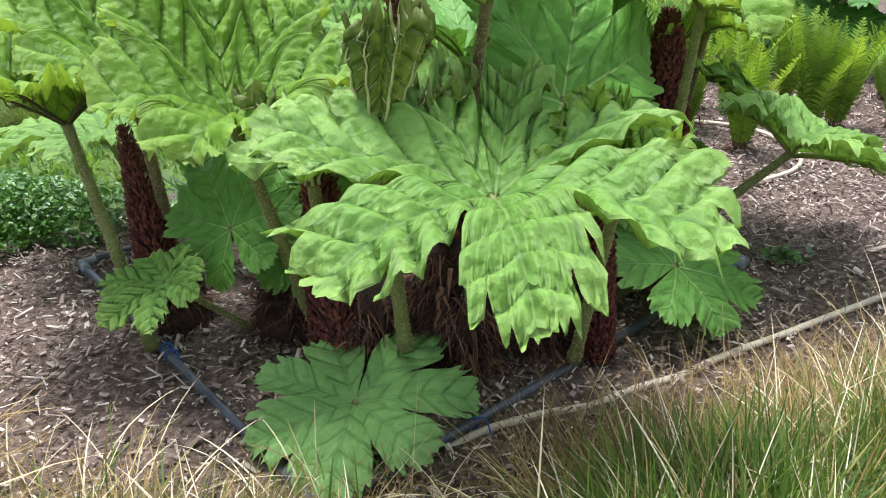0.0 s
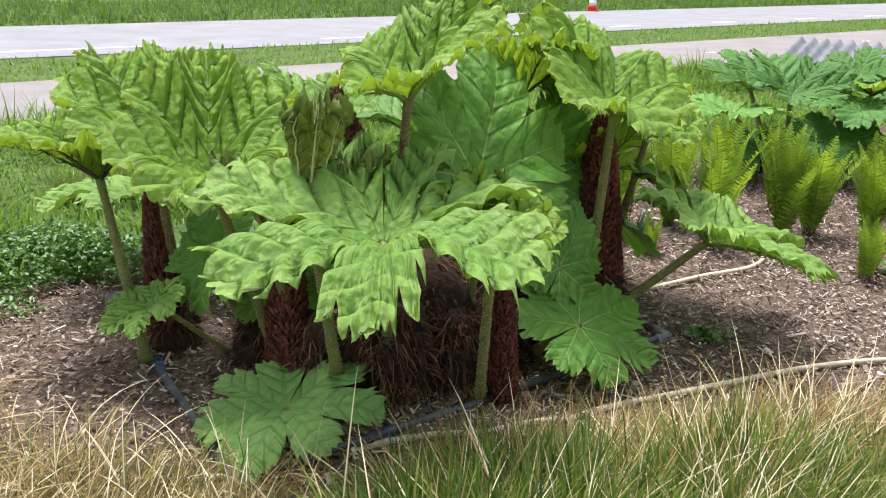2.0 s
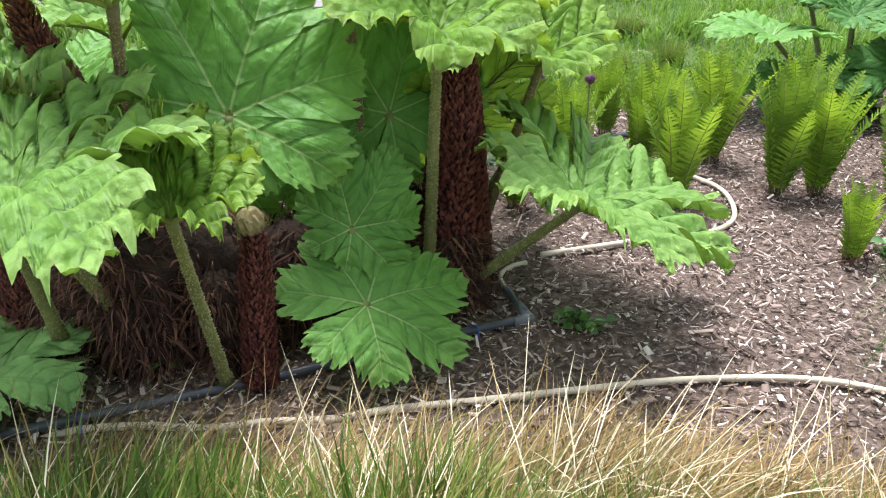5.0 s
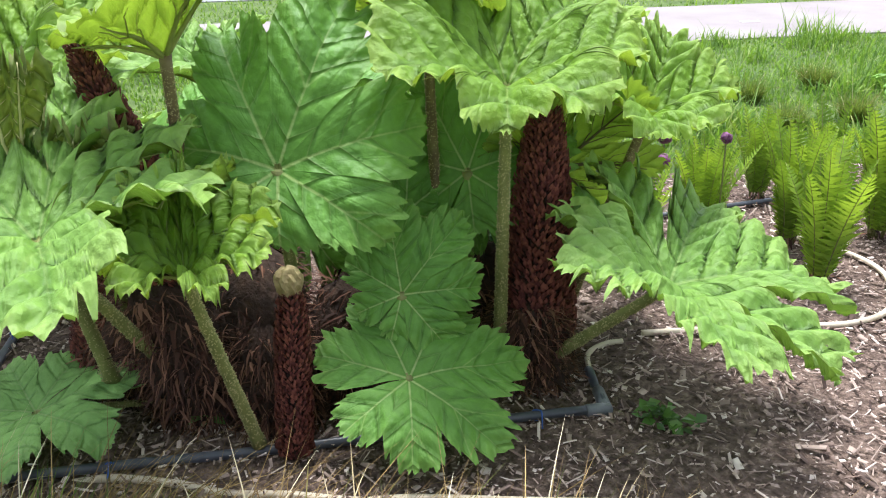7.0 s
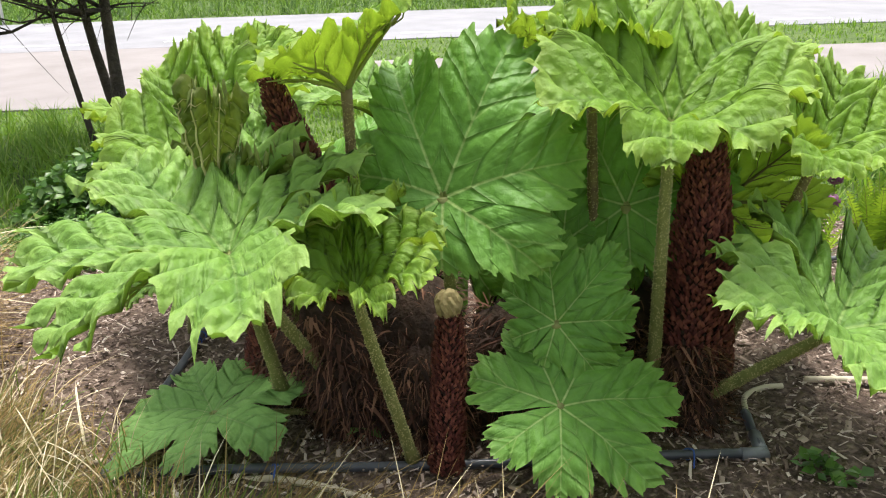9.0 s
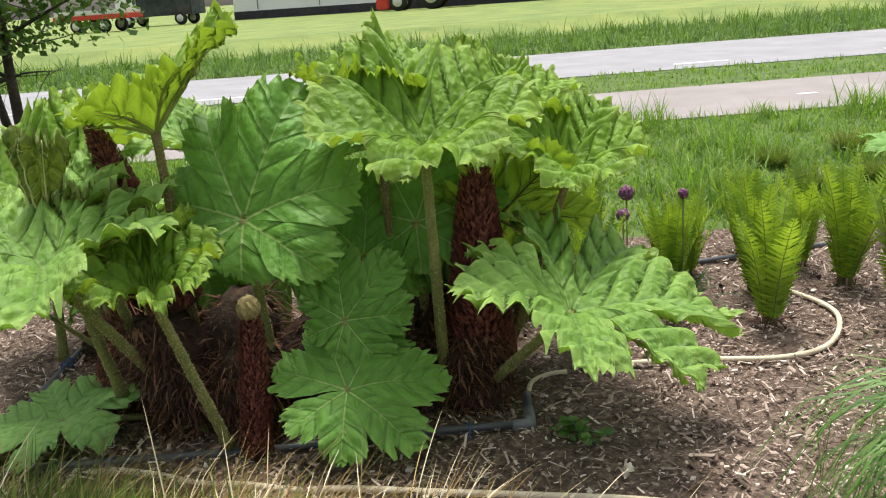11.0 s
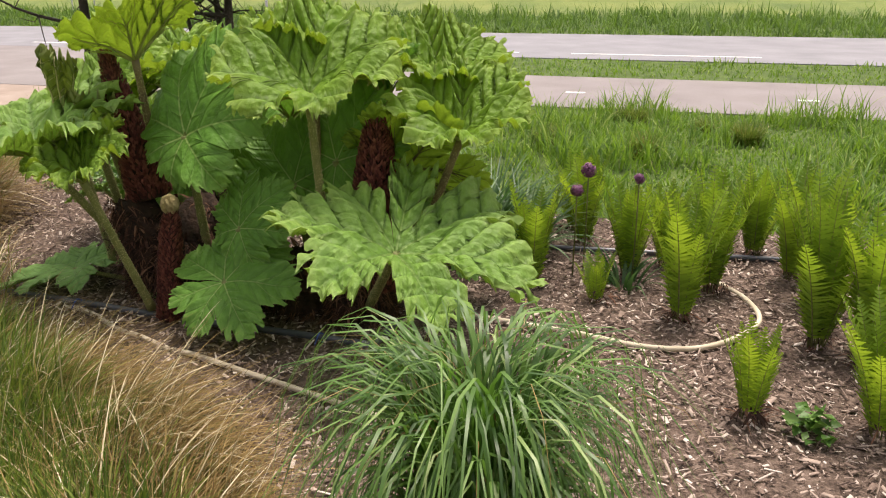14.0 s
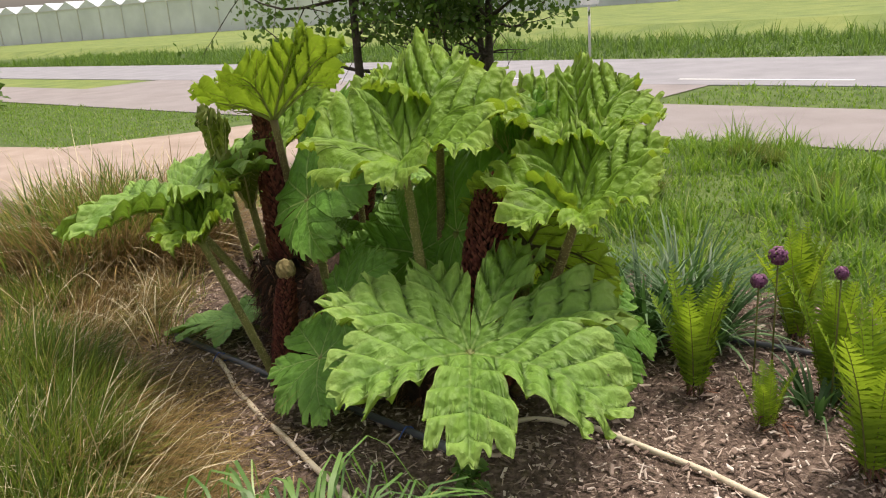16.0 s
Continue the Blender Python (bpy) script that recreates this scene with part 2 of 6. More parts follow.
BARK = simple("tree_bark", [(0.3, (0.03, 0.025, 0.02)), (0.7, (0.10, 0.08, 0.065))], 8, 0.95, 0.8, 0.05)
MULCH = simple("mulch_soil", [(0.25, (0.04, 0.027, 0.02)), (0.5, (0.15, 0.105, 0.08)), (0.75, (0.30, 0.225, 0.18))], 30, 0.95, 0.9, 0.03, 55)
FIELD = simple("field_grass", [(0.3, (0.095, 0.145, 0.032)), (0.5, (0.145, 0.195, 0.045)), (0.7, (0.20, 0.235, 0.06))], 0.7, 0.9, 0.6, 0.05, 8)
ASPHALT = simple("road_asphalt", [(0.3, (0.20, 0.20, 0.215)), (0.7, (0.27, 0.265, 0.285))], 1.2, 0.85, 0.3, 0.004, 220)
PATH_ASPHALT = simple("path_asphalt", [(0.3, (0.20, 0.178, 0.175)), (0.7, (0.26, 0.235, 0.23))], 1.2, 0.85, 0.3, 0.004, 220)
SAND = simple("sand_path", [(0.3, (0.27, 0.21, 0.17)), (0.7, (0.36, 0.29, 0.24))], 2.0, 0.9, 0.3, 0.01, 60)
WHITE_PAINT = simple("road_paint", [(0.3, (0.75, 0.75, 0.74)), (0.7, (0.85, 0.85, 0.84))], 6, 0.7, 0.1, 0.002, 90)
PIPE = simple("dark_pipe", [(0.3, (0.03, 0.035, 0.045)), (0.7, (0.09, 0.10, 0.12))], 9, 0.35, 0.15, 0.003, 60, 0.0, 0.6)
PIPE_JOINT = simple("grey_pipe_joint", [(0.3, (0.07, 0.08, 0.09)), (0.7, (0.22, 0.235, 0.25))], 9, 0.35, 0.15, 0.003, 60, 0.0, 0.6)
BLUE_CORD = simple("blue_cord", [(0.3, (0.03, 0.08, 0.3)), (0.7, (0.06, 0.14, 0.45))], 40, 0.6)
HOSE = simple("beige_hose", [(0.3, (0.52, 0.44, 0.31)), (0.6, (0.70, 0.62, 0.47)), (0.8, (0.78, 0.72, 0.58))], 9, 0.6, 0.2, 0.003, 80)
STONE = simple("stone_slab", [(0.3, (0.15, 0.12, 0.11)), (0.7, (0.27, 0.23, 0.21))], 7, 0.9, 0.6, 0.01, 50)
BARN_WALL = simple("barn_cladding", [(0.3, (0.72, 0.72, 0.74)), (0.7, (0.8, 0.8, 0.82))], 0.6, 0.6, 0.1, 0.01, 4)
BARN_BASE = simple("barn_plinth", [(0.3, (0.02, 0.02, 0.022)), (0.7, (0.05, 0.05, 0.055))], 2, 0.8)
GREY_PAINT = simple("grey_paint", [(0.3, (0.09, 0.11, 0.14)), (0.7, (0.13, 0.15, 0.19))], 3, 0.5)
RED_PAINT = simple("red_paint", [(0.3, (0.42, 0.03, 0.02)), (0.7, (0.58, 0.05, 0.03))], 3, 0.35)
ORANGE_PAINT = simple("orange_paint", [(0.3, (0.62, 0.12, 0.03)), (0.7, (0.75, 0.18, 0.05))], 3, 0.4)
RUBBER = simple("rubber", [(0.3, (0.012, 0.012, 0.013)), (0.7, (0.03, 0.03, 0.03))], 9, 0.8)
RIM = simple("rim_paint", [(0.3, (0.5, 0.5, 0.48)), (0.7, (0.65, 0.65, 0.62))], 9, 0.5)
DARK_GLASS = simple("dark_glass", [(0.3, (0.02, 0.025, 0.03)), (0.7, (0.05, 0.06, 0.07))], 2, 0.1, 0.0)
GLASSHOUSE = simple("greenhouse_glass", [(0.3, (0.58, 0.62, 0.64)), (0.7, (0.74, 0.78, 0.8))], 0.3, 0.25, 0.0)
ROOF_SHEET = simple("corrugated_sheet", [(0.3, (0.10, 0.11, 0.12)), (0.7, (0.22, 0.23, 0.25))], 4, 0.45, 0.2, 0.004, 40)
CUT_STEM = simple("cut_stem", [(0.3, (0.2, 0.15, 0.06)), (0.7, (0.36, 0.3, 0.14))], 40, 0.8)
CONCRETE = simple("concrete", [(0.3, (0.42, 0.41, 0.36)), (0.7, (0.55, 0.54, 0.47))], 2, 0.9)
VERGE_SOIL = simple("verge_turf", [(0.3, (0.045, 0.08, 0.015)), (0.7, (0.10, 0.155, 0.03))], 3, 0.95, 0.8, 0.03, 30)
WEED_DARK = island("dark_weed", [(0.0, (0.02, 0.012, 0.014)), (1.0, (0.07, 0.05, 0.045))], 0.6)
PLOUGHED = simple("ploughed_soil", [(0.3, (0.10, 0.075, 0.06)), (0.7, (0.17, 0.135, 0.11))], 0.6, 0.95, 0.8, 0.1, 3)


# ---- small building tools ----
def mesh_of(name, verts, faces, mat, smooth=False):
    me = bpy.data.meshes.new(name)
    me.from_pydata([tuple(v) for v in verts] if not isinstance(verts, list) else verts, [], faces)
    if mat:
        me.materials.append(mat)
    if smooth:
        me.shade_smooth()
    me.update()
    return me


def arrays_mesh(name, co, tris, mat, smooth=False):
    """A mesh from a vertex array and a triangle array."""
    me = bpy.data.meshes.new(name)
    co = np.asarray(co, dtype=np.float32)
    tris = np.asarray(tris, dtype=np.int32)
    me.vertices.add(len(co))
    me.vertices.foreach_set("co", co.ravel())
    me.loops.add(tris.size)
    me.loops.foreach_set("vertex_index", tris.ravel())
    me.polygons.add(len(tris))
    me.polygons.foreach_set("loop_start", np.arange(0, tris.size, 3, dtype=np.int32))
    me.update(calc_edges=True)
    if smooth:
        me.shade_smooth()
    me.materials.append(mat)
    return me


def child(name, me, parent, label=""):
    ob = new(name, me)
    ob.parent = parent
    if label:
        ob["label"] = label
    return ob


def part(name, bm, mat, parent, label=""):
    me = bpy.data.meshes.new(name)
    bm.to_mesh(me)
    bm.free()
    me.materials.append(mat)
    return child(name, me, parent, label)


def root(name, at, label, category, group="", kind=""):
    ob = new(name)
    ob.empty_display_size = 0.1
    ob.location = at
    return tagged(ob, label, category, group, kind)


def unit(v):
    v = np.asarray(v, dtype=float)
    return v / np.linalg.norm(v)


def box(bm, cx, cy, cz, sx, sy, sz, bevel=0.0):
    r = bmesh.ops.create_cube(bm, size=1.0, matrix=Matrix.LocRotScale((cx, cy, cz), None, (sx, sy, sz)))
    if bevel:
        es = list({e for v in r["verts"] for e in v.link_edges})
        bmesh.ops.bevel(bm, geom=es, offset=bevel, segments=2, affect="EDGES")


def smooth_line(points, n):
    """A Catmull-Rom line through the points, n steps."""
    p = np.asarray(points, dtype=float)
    p = np.vstack([2 * p[0] - p[1], p, 2 * p[-1] - p[-2]])
    out = []
    seg = len(p) - 3
    for k in range(n + 1):
        u = k / n * seg
        i = min(int(u), seg - 1)
        t = u - i
        a, b, c, d = p[i:i + 4]
        out.append(0.5 * (2 * b + (c - a) * t + (2 * a - 5 * b + 4 * c - d) * t * t + (3 * b - a - 3 * c + d) * t ** 3))
    return np.array(out)


def tube_arrays(line, radii, sides=8):
    line = np.asarray(line, dtype=float)
    n = len(line)
    radii = np.broadcast_to(radii, (n,))
    tan = np.gradient(line, axis=0)
    tan /= np.linalg.norm(tan, axis=1)[:, None] + 1e-9
    ref = np.array([0.0, 0.0, 1.0]) if abs(tan[0][2]) < 0.9 else np.array([1.0, 0.0, 0.0])
    co = []
    side = np.cross(tan[0], ref)
    for i in range(n):
        side = side - tan[i] * side.dot(tan[i])
        side /= np.linalg.norm(side) + 1e-9
        up = np.cross(side, tan[i])
        for k in range(sides):
            a = 2 * math.pi * k / sides
            co.append(line[i] + radii[i] * (math.cos(a) * side + math.sin(a) * up))
    tris = []
    for i in range(n - 1):
        for k in range(sides):
            a, b = i * sides + k, i * sides + (k + 1) % sides
            c, d = a + sides, b + sides
            tris += [(a, b, d), (a, d, c)]
    co.append(line[0]), co.append(line[-1])
    for k in range(sides):
        tris.append((n * sides, (k + 1) % sides, k))
        tris.append((n * sides + 1, (n - 1) * sides + k, (n - 1) * sides + (k + 1) % sides))
    return np.array(co), np.array(tris)


def join(parts):
    co, tr, off = [], [], 0
    for c, t in parts:
        co.append(np.asarray(c)), tr.append(np.asarray(t) + off)
        off += len(c)
    return np.vstack(co), np.vstack(tr)


def ribbons(rng, base, heading, length, width, lean, curl, seg=4, taper=1.0, late=1.0):
    """Grass blades: arrays of one entry a blade. lean: start angle from upright, curl: bend added to the tip, radians."""
    n = len(base)
    co = np.zeros((n, 2 * seg + 1, 3))
    p = base.copy()
    d = np.stack([np.cos(heading), np.sin(heading), np.zeros(n)], 1)
    s = np.stack([-np.sin(heading), np.cos(heading), np.zeros(n)], 1)
    tw = rng.uniform(-0.6, 0.6, n)[:, None]
    s = s * np.cos(tw) + np.array([0, 0, 1.0]) * np.sin(tw) * 0.3
    for k in range(seg + 1):
        u = k / seg
        w = (width * (1 - u ** 1.6 * taper) * 0.5)[:, None]
        if k == seg:
            co[:, 2 * seg] = p
        else:
            co[:, 2 * k], co[:, 2 * k + 1] = p - s * w, p + s * w
        v = u + 0.5 / seg
        if late < 0:
            # upright first, then over and hanging
            v = np.clip((v + late) / 0.45, 0, 1)
            ang = lean + curl * v * v * (3 - 2 * v)
        else:
            ang = lean + curl * v ** late
        p = p + (length / seg)[:, None] * (d * np.sin(ang)[:, None] + np.array([0, 0, 1.0]) * np.cos(ang)[:, None])
        p[:, 2] = np.maximum(p[:, 2], 0.012)
    t = []
    for k in range(seg - 1):
        a = 2 * k
        t += [(a, a + 1, a + 3), (a, a + 3, a + 2)]
    t.append((2 * seg - 2, 2 * seg - 1, 2 * seg))
    t = np.array(t)
    m = 2 * seg + 1
    tris = (t[None] + (np.arange(n) * m)[:, None, None]).reshape(-1, 3)
    return co.reshape(-1, 3), tris


# ---- the setting: ground, road, path ----
# the road runs along D; N points away from the bed
D, N = np.array([0.7071, 0.7071]), np.array([-0.7071, 0.7071])


def along(s, n, z=0.0):
    return (D[0] * s + N[0] * n, D[1] * s + N[1] * n, z)


def strip(name, n0, n1, s0, s1, z, mat, label, thick=0.0, steps=60, wob=0.0, seed=1, kind="structure", category=""):
    rng = np.random.default_rng(seed)
    v, fcs = [], []
    for i in range(steps + 1):
        s = s0 + (s1 - s0) * i / steps
        v.append(along(s, n0 + rng.uniform(-wob, wob), z))
        v.append(along(s, n1 + rng.uniform(-wob, wob), z))
    for i in range(steps):
        a = 2 * i
        fcs.append((a, a + 2, a + 3, a + 1))
    if thick:
        m = len(v)
        v += [(x, y, zz - thick) for x, y, zz in v]
        for i in range(steps):
            a = 2 * i
            fcs.append((a, a + m, a + 2 + m, a + 2))
            fcs.append((a + 1, a + 3, a + 3 + m, a + 1 + m))
    return tagged(new(name, mesh_of(name, v, fcs, mat)), label, category or name.split("_")[0], kind=kind)


def ground_sheet():
    v, fcs = [], []
    rad = [0, 12, 30, 60, 120, 300, 900, 2600]
    v.append((0, 0, -0.012))
    for r in rad[1:]:
        for k in range(48):
            a = 2 * math.pi * k / 48
            v.append((r * math.cos(a), r * math.sin(a), -0.012))
    for k in range(48):
        fcs.append((0, 1 + k, 1 + (k + 1) % 48))
    for i in range(len(rad) - 2):
        for k in range(48):
            a, b = 1 + i * 48 + k, 1 + i * 48 + (k + 1) % 48
            fcs.append((a, a + 48, b + 48, b))
    return tagged(new("ground", mesh_of("ground", v, fcs, FIELD)), "flat green grassland reaching the horizon", "ground", kind="structure")


ground_sheet()
P0, P1, R0, R1 = 8.0, 10.75, 13.2, 18.5
strip("road", R0, R1, -160, 200, 0.012, ASPHALT, "light grey asphalt road with white dashes", 0.03, category="road")
strip("cycle_path", P0, P1, -160, 200, 0.012, PATH_ASPHALT, "pale reddish asphalt cycle path beside the road", 0.03, category="path")


strip("road_junction", P1 - 0.02, R0 + 0.02, -20, -1.5, 0.010, PATH_ASPHALT, "asphalt crossing that joins path and road", 0.03, steps=10, category="road")


def dash(s, n, length, width):
    bm = bmesh.new()
    box(bm, 0, 0, 0, length, width, 0.004)
    me = bpy.data.meshes.new("road_dash")
    bm.to_mesh(me)
    bm.free()
    me.materials.append(WHITE_PAINT)
    ob = new("road_dash", me)
    ob.matrix_world = Matrix.Translation(along(s, n, 0.0165)) @ pose(0, 0, 0, 0, 0, 45)
    return tagged(ob, "worn white painted dash on the asphalt", "road marking", "dashes along the road", "structure")


for s0, s1 in ((-10.9, -7.8), (-6.7, -3.6), (-2.5, 0.6), (1.6, 4.9)):
    dash((s0 + s1) / 2, 14.0, s1 - s0, 0.1)
for k in range(10):
    dash(8.6 + k * 4.05, 14.0, 1.05, 0.1)
for k in range(8):
    dash(2.55 + k * 2.8, 9.15, 0.25, 0.09)


def bed_sheet():
    """The planting bed: an uneven sheet of bark mulch."""
    nx, ny = 90, 90
    v, fcs, idx = [], [], {}
    for j in range(ny + 1):
        for i in range(nx + 1):
            s, n = -4.4 + 14.4 * i / nx, -3.6 + 7.25 * j / ny
            x, y, _ = along(s, n)
            q = noise.noise(Vector((x * 1.7, y * 1.7, 0))) * 0.014 + noise.noise(Vector((x * 7, y * 7, 3))) * 0.006
            idx[i, j] = len(v)
            v.append((x, y, 0.002 + q))
    for j in range(ny):
        for i in range(nx):
            fcs.append((idx[i, j], idx[i + 1, j], idx[i + 1, j + 1], idx[i, j + 1]))
    return tagged(new("planting_bed", mesh_of("planting_bed", v, fcs, MULCH, True)), "brown bark mulch bed with bare soil", "flower bed", kind="structure")


bed_sheet()
strip("verge", 3.62, P0, -30, 60, -0.006, VERGE_SOIL, "green turf of the verge beside the path", 0, 30, 0.06, 3, category="verge")
strip("median_turf", P1, R0, -1.5, 90, -0.004, VERGE_SOIL, "green turf strip between path and road", 0, 30, category="verge")
strip("ditch_bank", R1, 26.0, -120, 160, -0.006, VERGE_SOIL, "green turf of the ditch bank", 0, 30, category="bank")
v = [along(q, n, 0.010) for q, n in ((-14, 0.6), (-4.5, 2.2), (-2.2, 4.2), (-3.0, 7.98), (-6.3, 7.98), (-7.0, 6.0), (-7.7, 4.6), (-14, 2.6))]
tagged(new("sand_path", mesh_of("sand_path", v, [tuple(range(8))], SAND)), "pinkish sandy gravel track beside the bed", "path", kind="structure")


# ---- giant rhubarb plants ----
class Blade:
    """A broad round lobed leaf: y is its middle lobe, z its upper side; the stalk joins at the origin.
    a0, a1: slope at the stalk and at the border of the middle lobe; b0, b1 the same at the far side."""

    def __init__(self, R, seed, a0, a1, b0=None, b1=None, asym=0.0, ruffle=0.022, quilt=0.016, lobes=7, depth=0.36, back=0.34, span=174, cut=1.0, pleat=0.15, sag=1.0, res=1.0, lean=0.0, point=0.16, teeth=1.0, cleft=0.37):
        self.rng = np.random.default_rng(seed)
        self.R, self.a0, self.a1, self.asym, self.ruffle, self.quilt, self.depth, self.cut, self.pleat = R, a0, a1, asym, ruffle, quilt, depth, cut, pleat
        self.b0, self.b1 = a0 if b0 is None else b0, a1 if b1 is None else b1
        self.span, self.res, self.point, self.teeth, self.cleft = radians(span), res, point, teeth, cleft
        h = lobes // 2
        step = 2 * self.span / lobes
        self.edges = np.linspace(-self.span, self.span, lobes + 1)
        self.edges[1:-1] += self.rng.uniform(-0.13, 0.13, lobes - 1) * step
        self.mids = (self.edges[:-1] + self.edges[1:]) / 2
        off = np.arange(lobes) - h
        k = np.abs(off) / max(h, 1)
        self.len = (1.0 - back * k ** 1.6) * (1 + lean * off / max(h, 1)) * self.rng.uniform(0.9, 1.06, lobes)
        self.notch = self.rng.uniform(0.4, 1.45, lobes + 1)
        self.bite = self.rng.uniform(0.5, 1.3, (lobes, 2, 3))
        self.spot = self.rng.uniform(-0.03, 0.03, (lobes, 2, 3))
        self.ph = self.rng.uniform(0, 6.28, 8)
        self.sp = 0.165 * R
        self.sag = self.rng.uniform(-0.15, 0.06, lobes) * sag
        self.twist = self.rng.uniform(-0.07, 0.07, lobes)
        self.kx = self.rng.normal(0, 1, (7, 2)) * 6.0 / R
        self.kp = self.rng.uniform(0, 6.28, 7)

    def lobe(self, phi):
        i = np.clip(np.searchsorted(self.edges, phi) - 1, 0, len(self.mids) - 1)
        w = self.edges[i + 1] - self.edges[i]
        return i, (phi - self.mids[i]) / w

    def border(self, phi):
        i, x = self.lobe(phi)
        ax = np.abs(x)
        sd = (x > 0).astype(int)
        e = np.where(x > 0, self.notch[i + 1], self.notch[i])
        # length at the edge between two lobes is shared, so that the outline stays whole
        j = np.clip(i + np.where(x > 0, 1, -1), 0, len(self.len) - 1)
        l = self.len[i] + (self.len[j] - self.len[i]) * np.clip(ax, 0, 0.5)
        # broad rounded lobes with a narrow cleft between them
        r = 1 - self.depth * e * np.clip((ax - self.cleft) / (0.5 - self.cleft), 0, 1) ** 1.3 - self.point * (2 * ax) ** 2.4
        # each side of a lobe breaks into two or three lesser lobes
        for n, (c, wd, dp) in enumerate(((0.10, 0.030, 0.06), (0.215, 0.045, 0.17), (0.345, 0.035, 0.12))):
            r = r - self.cut * dp * self.bite[i, sd, n] * np.clip(1 - np.abs(ax - c - self.spot[i, sd, n]) / wd, 0, 1) ** 0.9
        # pointed teeth of uneven size
        t = np.abs(((x * 9 + 0.35 * np.sin(x * 23 + i * 1.7 + self.ph[2])) % 1.0) - 0.5) * 2
        t2 = np.abs(((x * 21 + 0.3 * np.sin(phi * 31) + i) % 1.0) - 0.5) * 2
        r = r + self.teeth * 0.06 * (1 - t) ** 1.4 * (0.8 + 0.4 * np.sin(phi * 6 + self.ph[5])) - 0.025 + self.teeth * 0.034 * (1 - t2) * (0.6 + 0.5 * np.sin(phi * 5 + self.ph[7]))
        return 0.95 * self.R * l * np.clip(r, 0.25, 1.2)

    def place(self, phi, rho):
        """Points on the upper side; phi from the middle lobe, rho the share of the way to the border."""
        rb = self.border(phi)
        r = rb * rho
        i, x = self.lobe(phi)
        mid = self.mids[i]
        u, w = r * np.cos(phi - mid), r * np.sin(phi - mid)
        q = r / self.R
        fr = 0.5 + 0.5 * np.cos(phi)
        A0 = np.radians(self.a0 * fr + self.b0 * (1 - fr) - self.asym * np.cos(phi))
        A1 = np.radians(self.a1 * fr + self.b1 * (1 - fr) - self.asym * np.cos(phi) + 9 * np.sin(phi * 2.0 + self.ph[0]))
        # the meridian curve: slope goes from A0 to A1
        hor = np.zeros_like(r)
        ver = np.zeros_like(r)
        m = 10
        for k in range(m):
            s = (k + 0.5) / m * q
            a = A0 + (A1 - A0) * np.clip(s / self.len[i], 0, 1.2) ** 1.3
            hor += np.cos(a) * r / m
            ver += np.sin(a) * r / m
        out = np.zeros_like(r)
        # pleats: each main vein lies in a valley
        out = out + self.pleat * self.R * (np.abs(x) ** 1.3 - 0.2) * q ** 1.1 * (1 - 0.45 * q)
        # quilting: furrows at the side veins, bulging between them
        wave = np.abs(np.sin(math.pi * (u - 0.8 * np.abs(w)) / self.sp))
        out = out + 1.5 * self.quilt * (wave ** 0.6 - 0.6) * np.clip(np.abs(w) / (0.05 * self.R), 0, 1) * np.clip(q * 3, 0, 1)
        # lobes sag and twist by themselves
        out = out + self.R * q ** 2.2 * (self.sag[i] * np.cos(math.pi * x) ** 2 + self.twist[i] * np.sin(2 * math.pi * x))
        # uneven crumpling
        px, py = hor * np.sin(phi), hor * np.cos(phi)
        for (fx, fy), c in zip(self.kx, self.kp):
            out = out + 0.010 * self.R * np.sin(fx * px + fy * py + c) * np.clip(q * 1.6, 0, 1)
        # waves along the edge
        out = out + self.ruffle * self.R * (q ** 3 * (1.2 * np.sin(phi * 7 + self.ph[3]) + np.sin(phi * 17 + self.ph[4])) + q ** 6 * 0.8 * np.sin(phi * 41 + 2 * np.sin(phi * 9) + self.ph[6]))
        # the relief stands square on the curve
        hor = np.maximum(hor - np.sin(a) * out * np.clip(q * 2.5, 0, 1), 0.012 * q)
        ver = ver + np.cos(a) * out
        return np.stack([hor * np.sin(phi), hor * np.cos(phi), ver], -1), u, w, x, q

    def mesh(self, name, mat):
        nphi, nr = int((260 + 320 * self.R) * self.res), int((15 + 24 * self.R) * self.res)
        phi = np.linspace(-self.span + 1e-4, self.span - 1e-4, nphi)
        phi = np.unique(np.concatenate([phi, self.mids, self.edges[1:-1]]))
        nphi = len(phi)
        rho = np.linspace(0.02, 1, nr) ** 0.85
        P, Rh = np.meshgrid(phi, rho)
        p, u, w, x, q = self.place(P, Rh)
        p = p.reshape(-1, 3)
        a = (np.arange(nr - 1)[:, None] * nphi + np.arange(nphi - 1)[None]).ravel()
        tris = np.concatenate([np.stack([a, a + 1, a + nphi + 1], 1), np.stack([a, a + nphi + 1, a + nphi], 1)])[:, ::-1]
        me = arrays_mesh(name, p, tris, mat, True)
        for key, val in (("u", u / self.R), ("w", w / self.R), ("q", q), ("rho", Rh)):
            at = me.attributes.new(key, "FLOAT", "POINT")
            at.data.foreach_set("value", np.ascontiguousarray(val, dtype=np.float32).ravel())
        return me

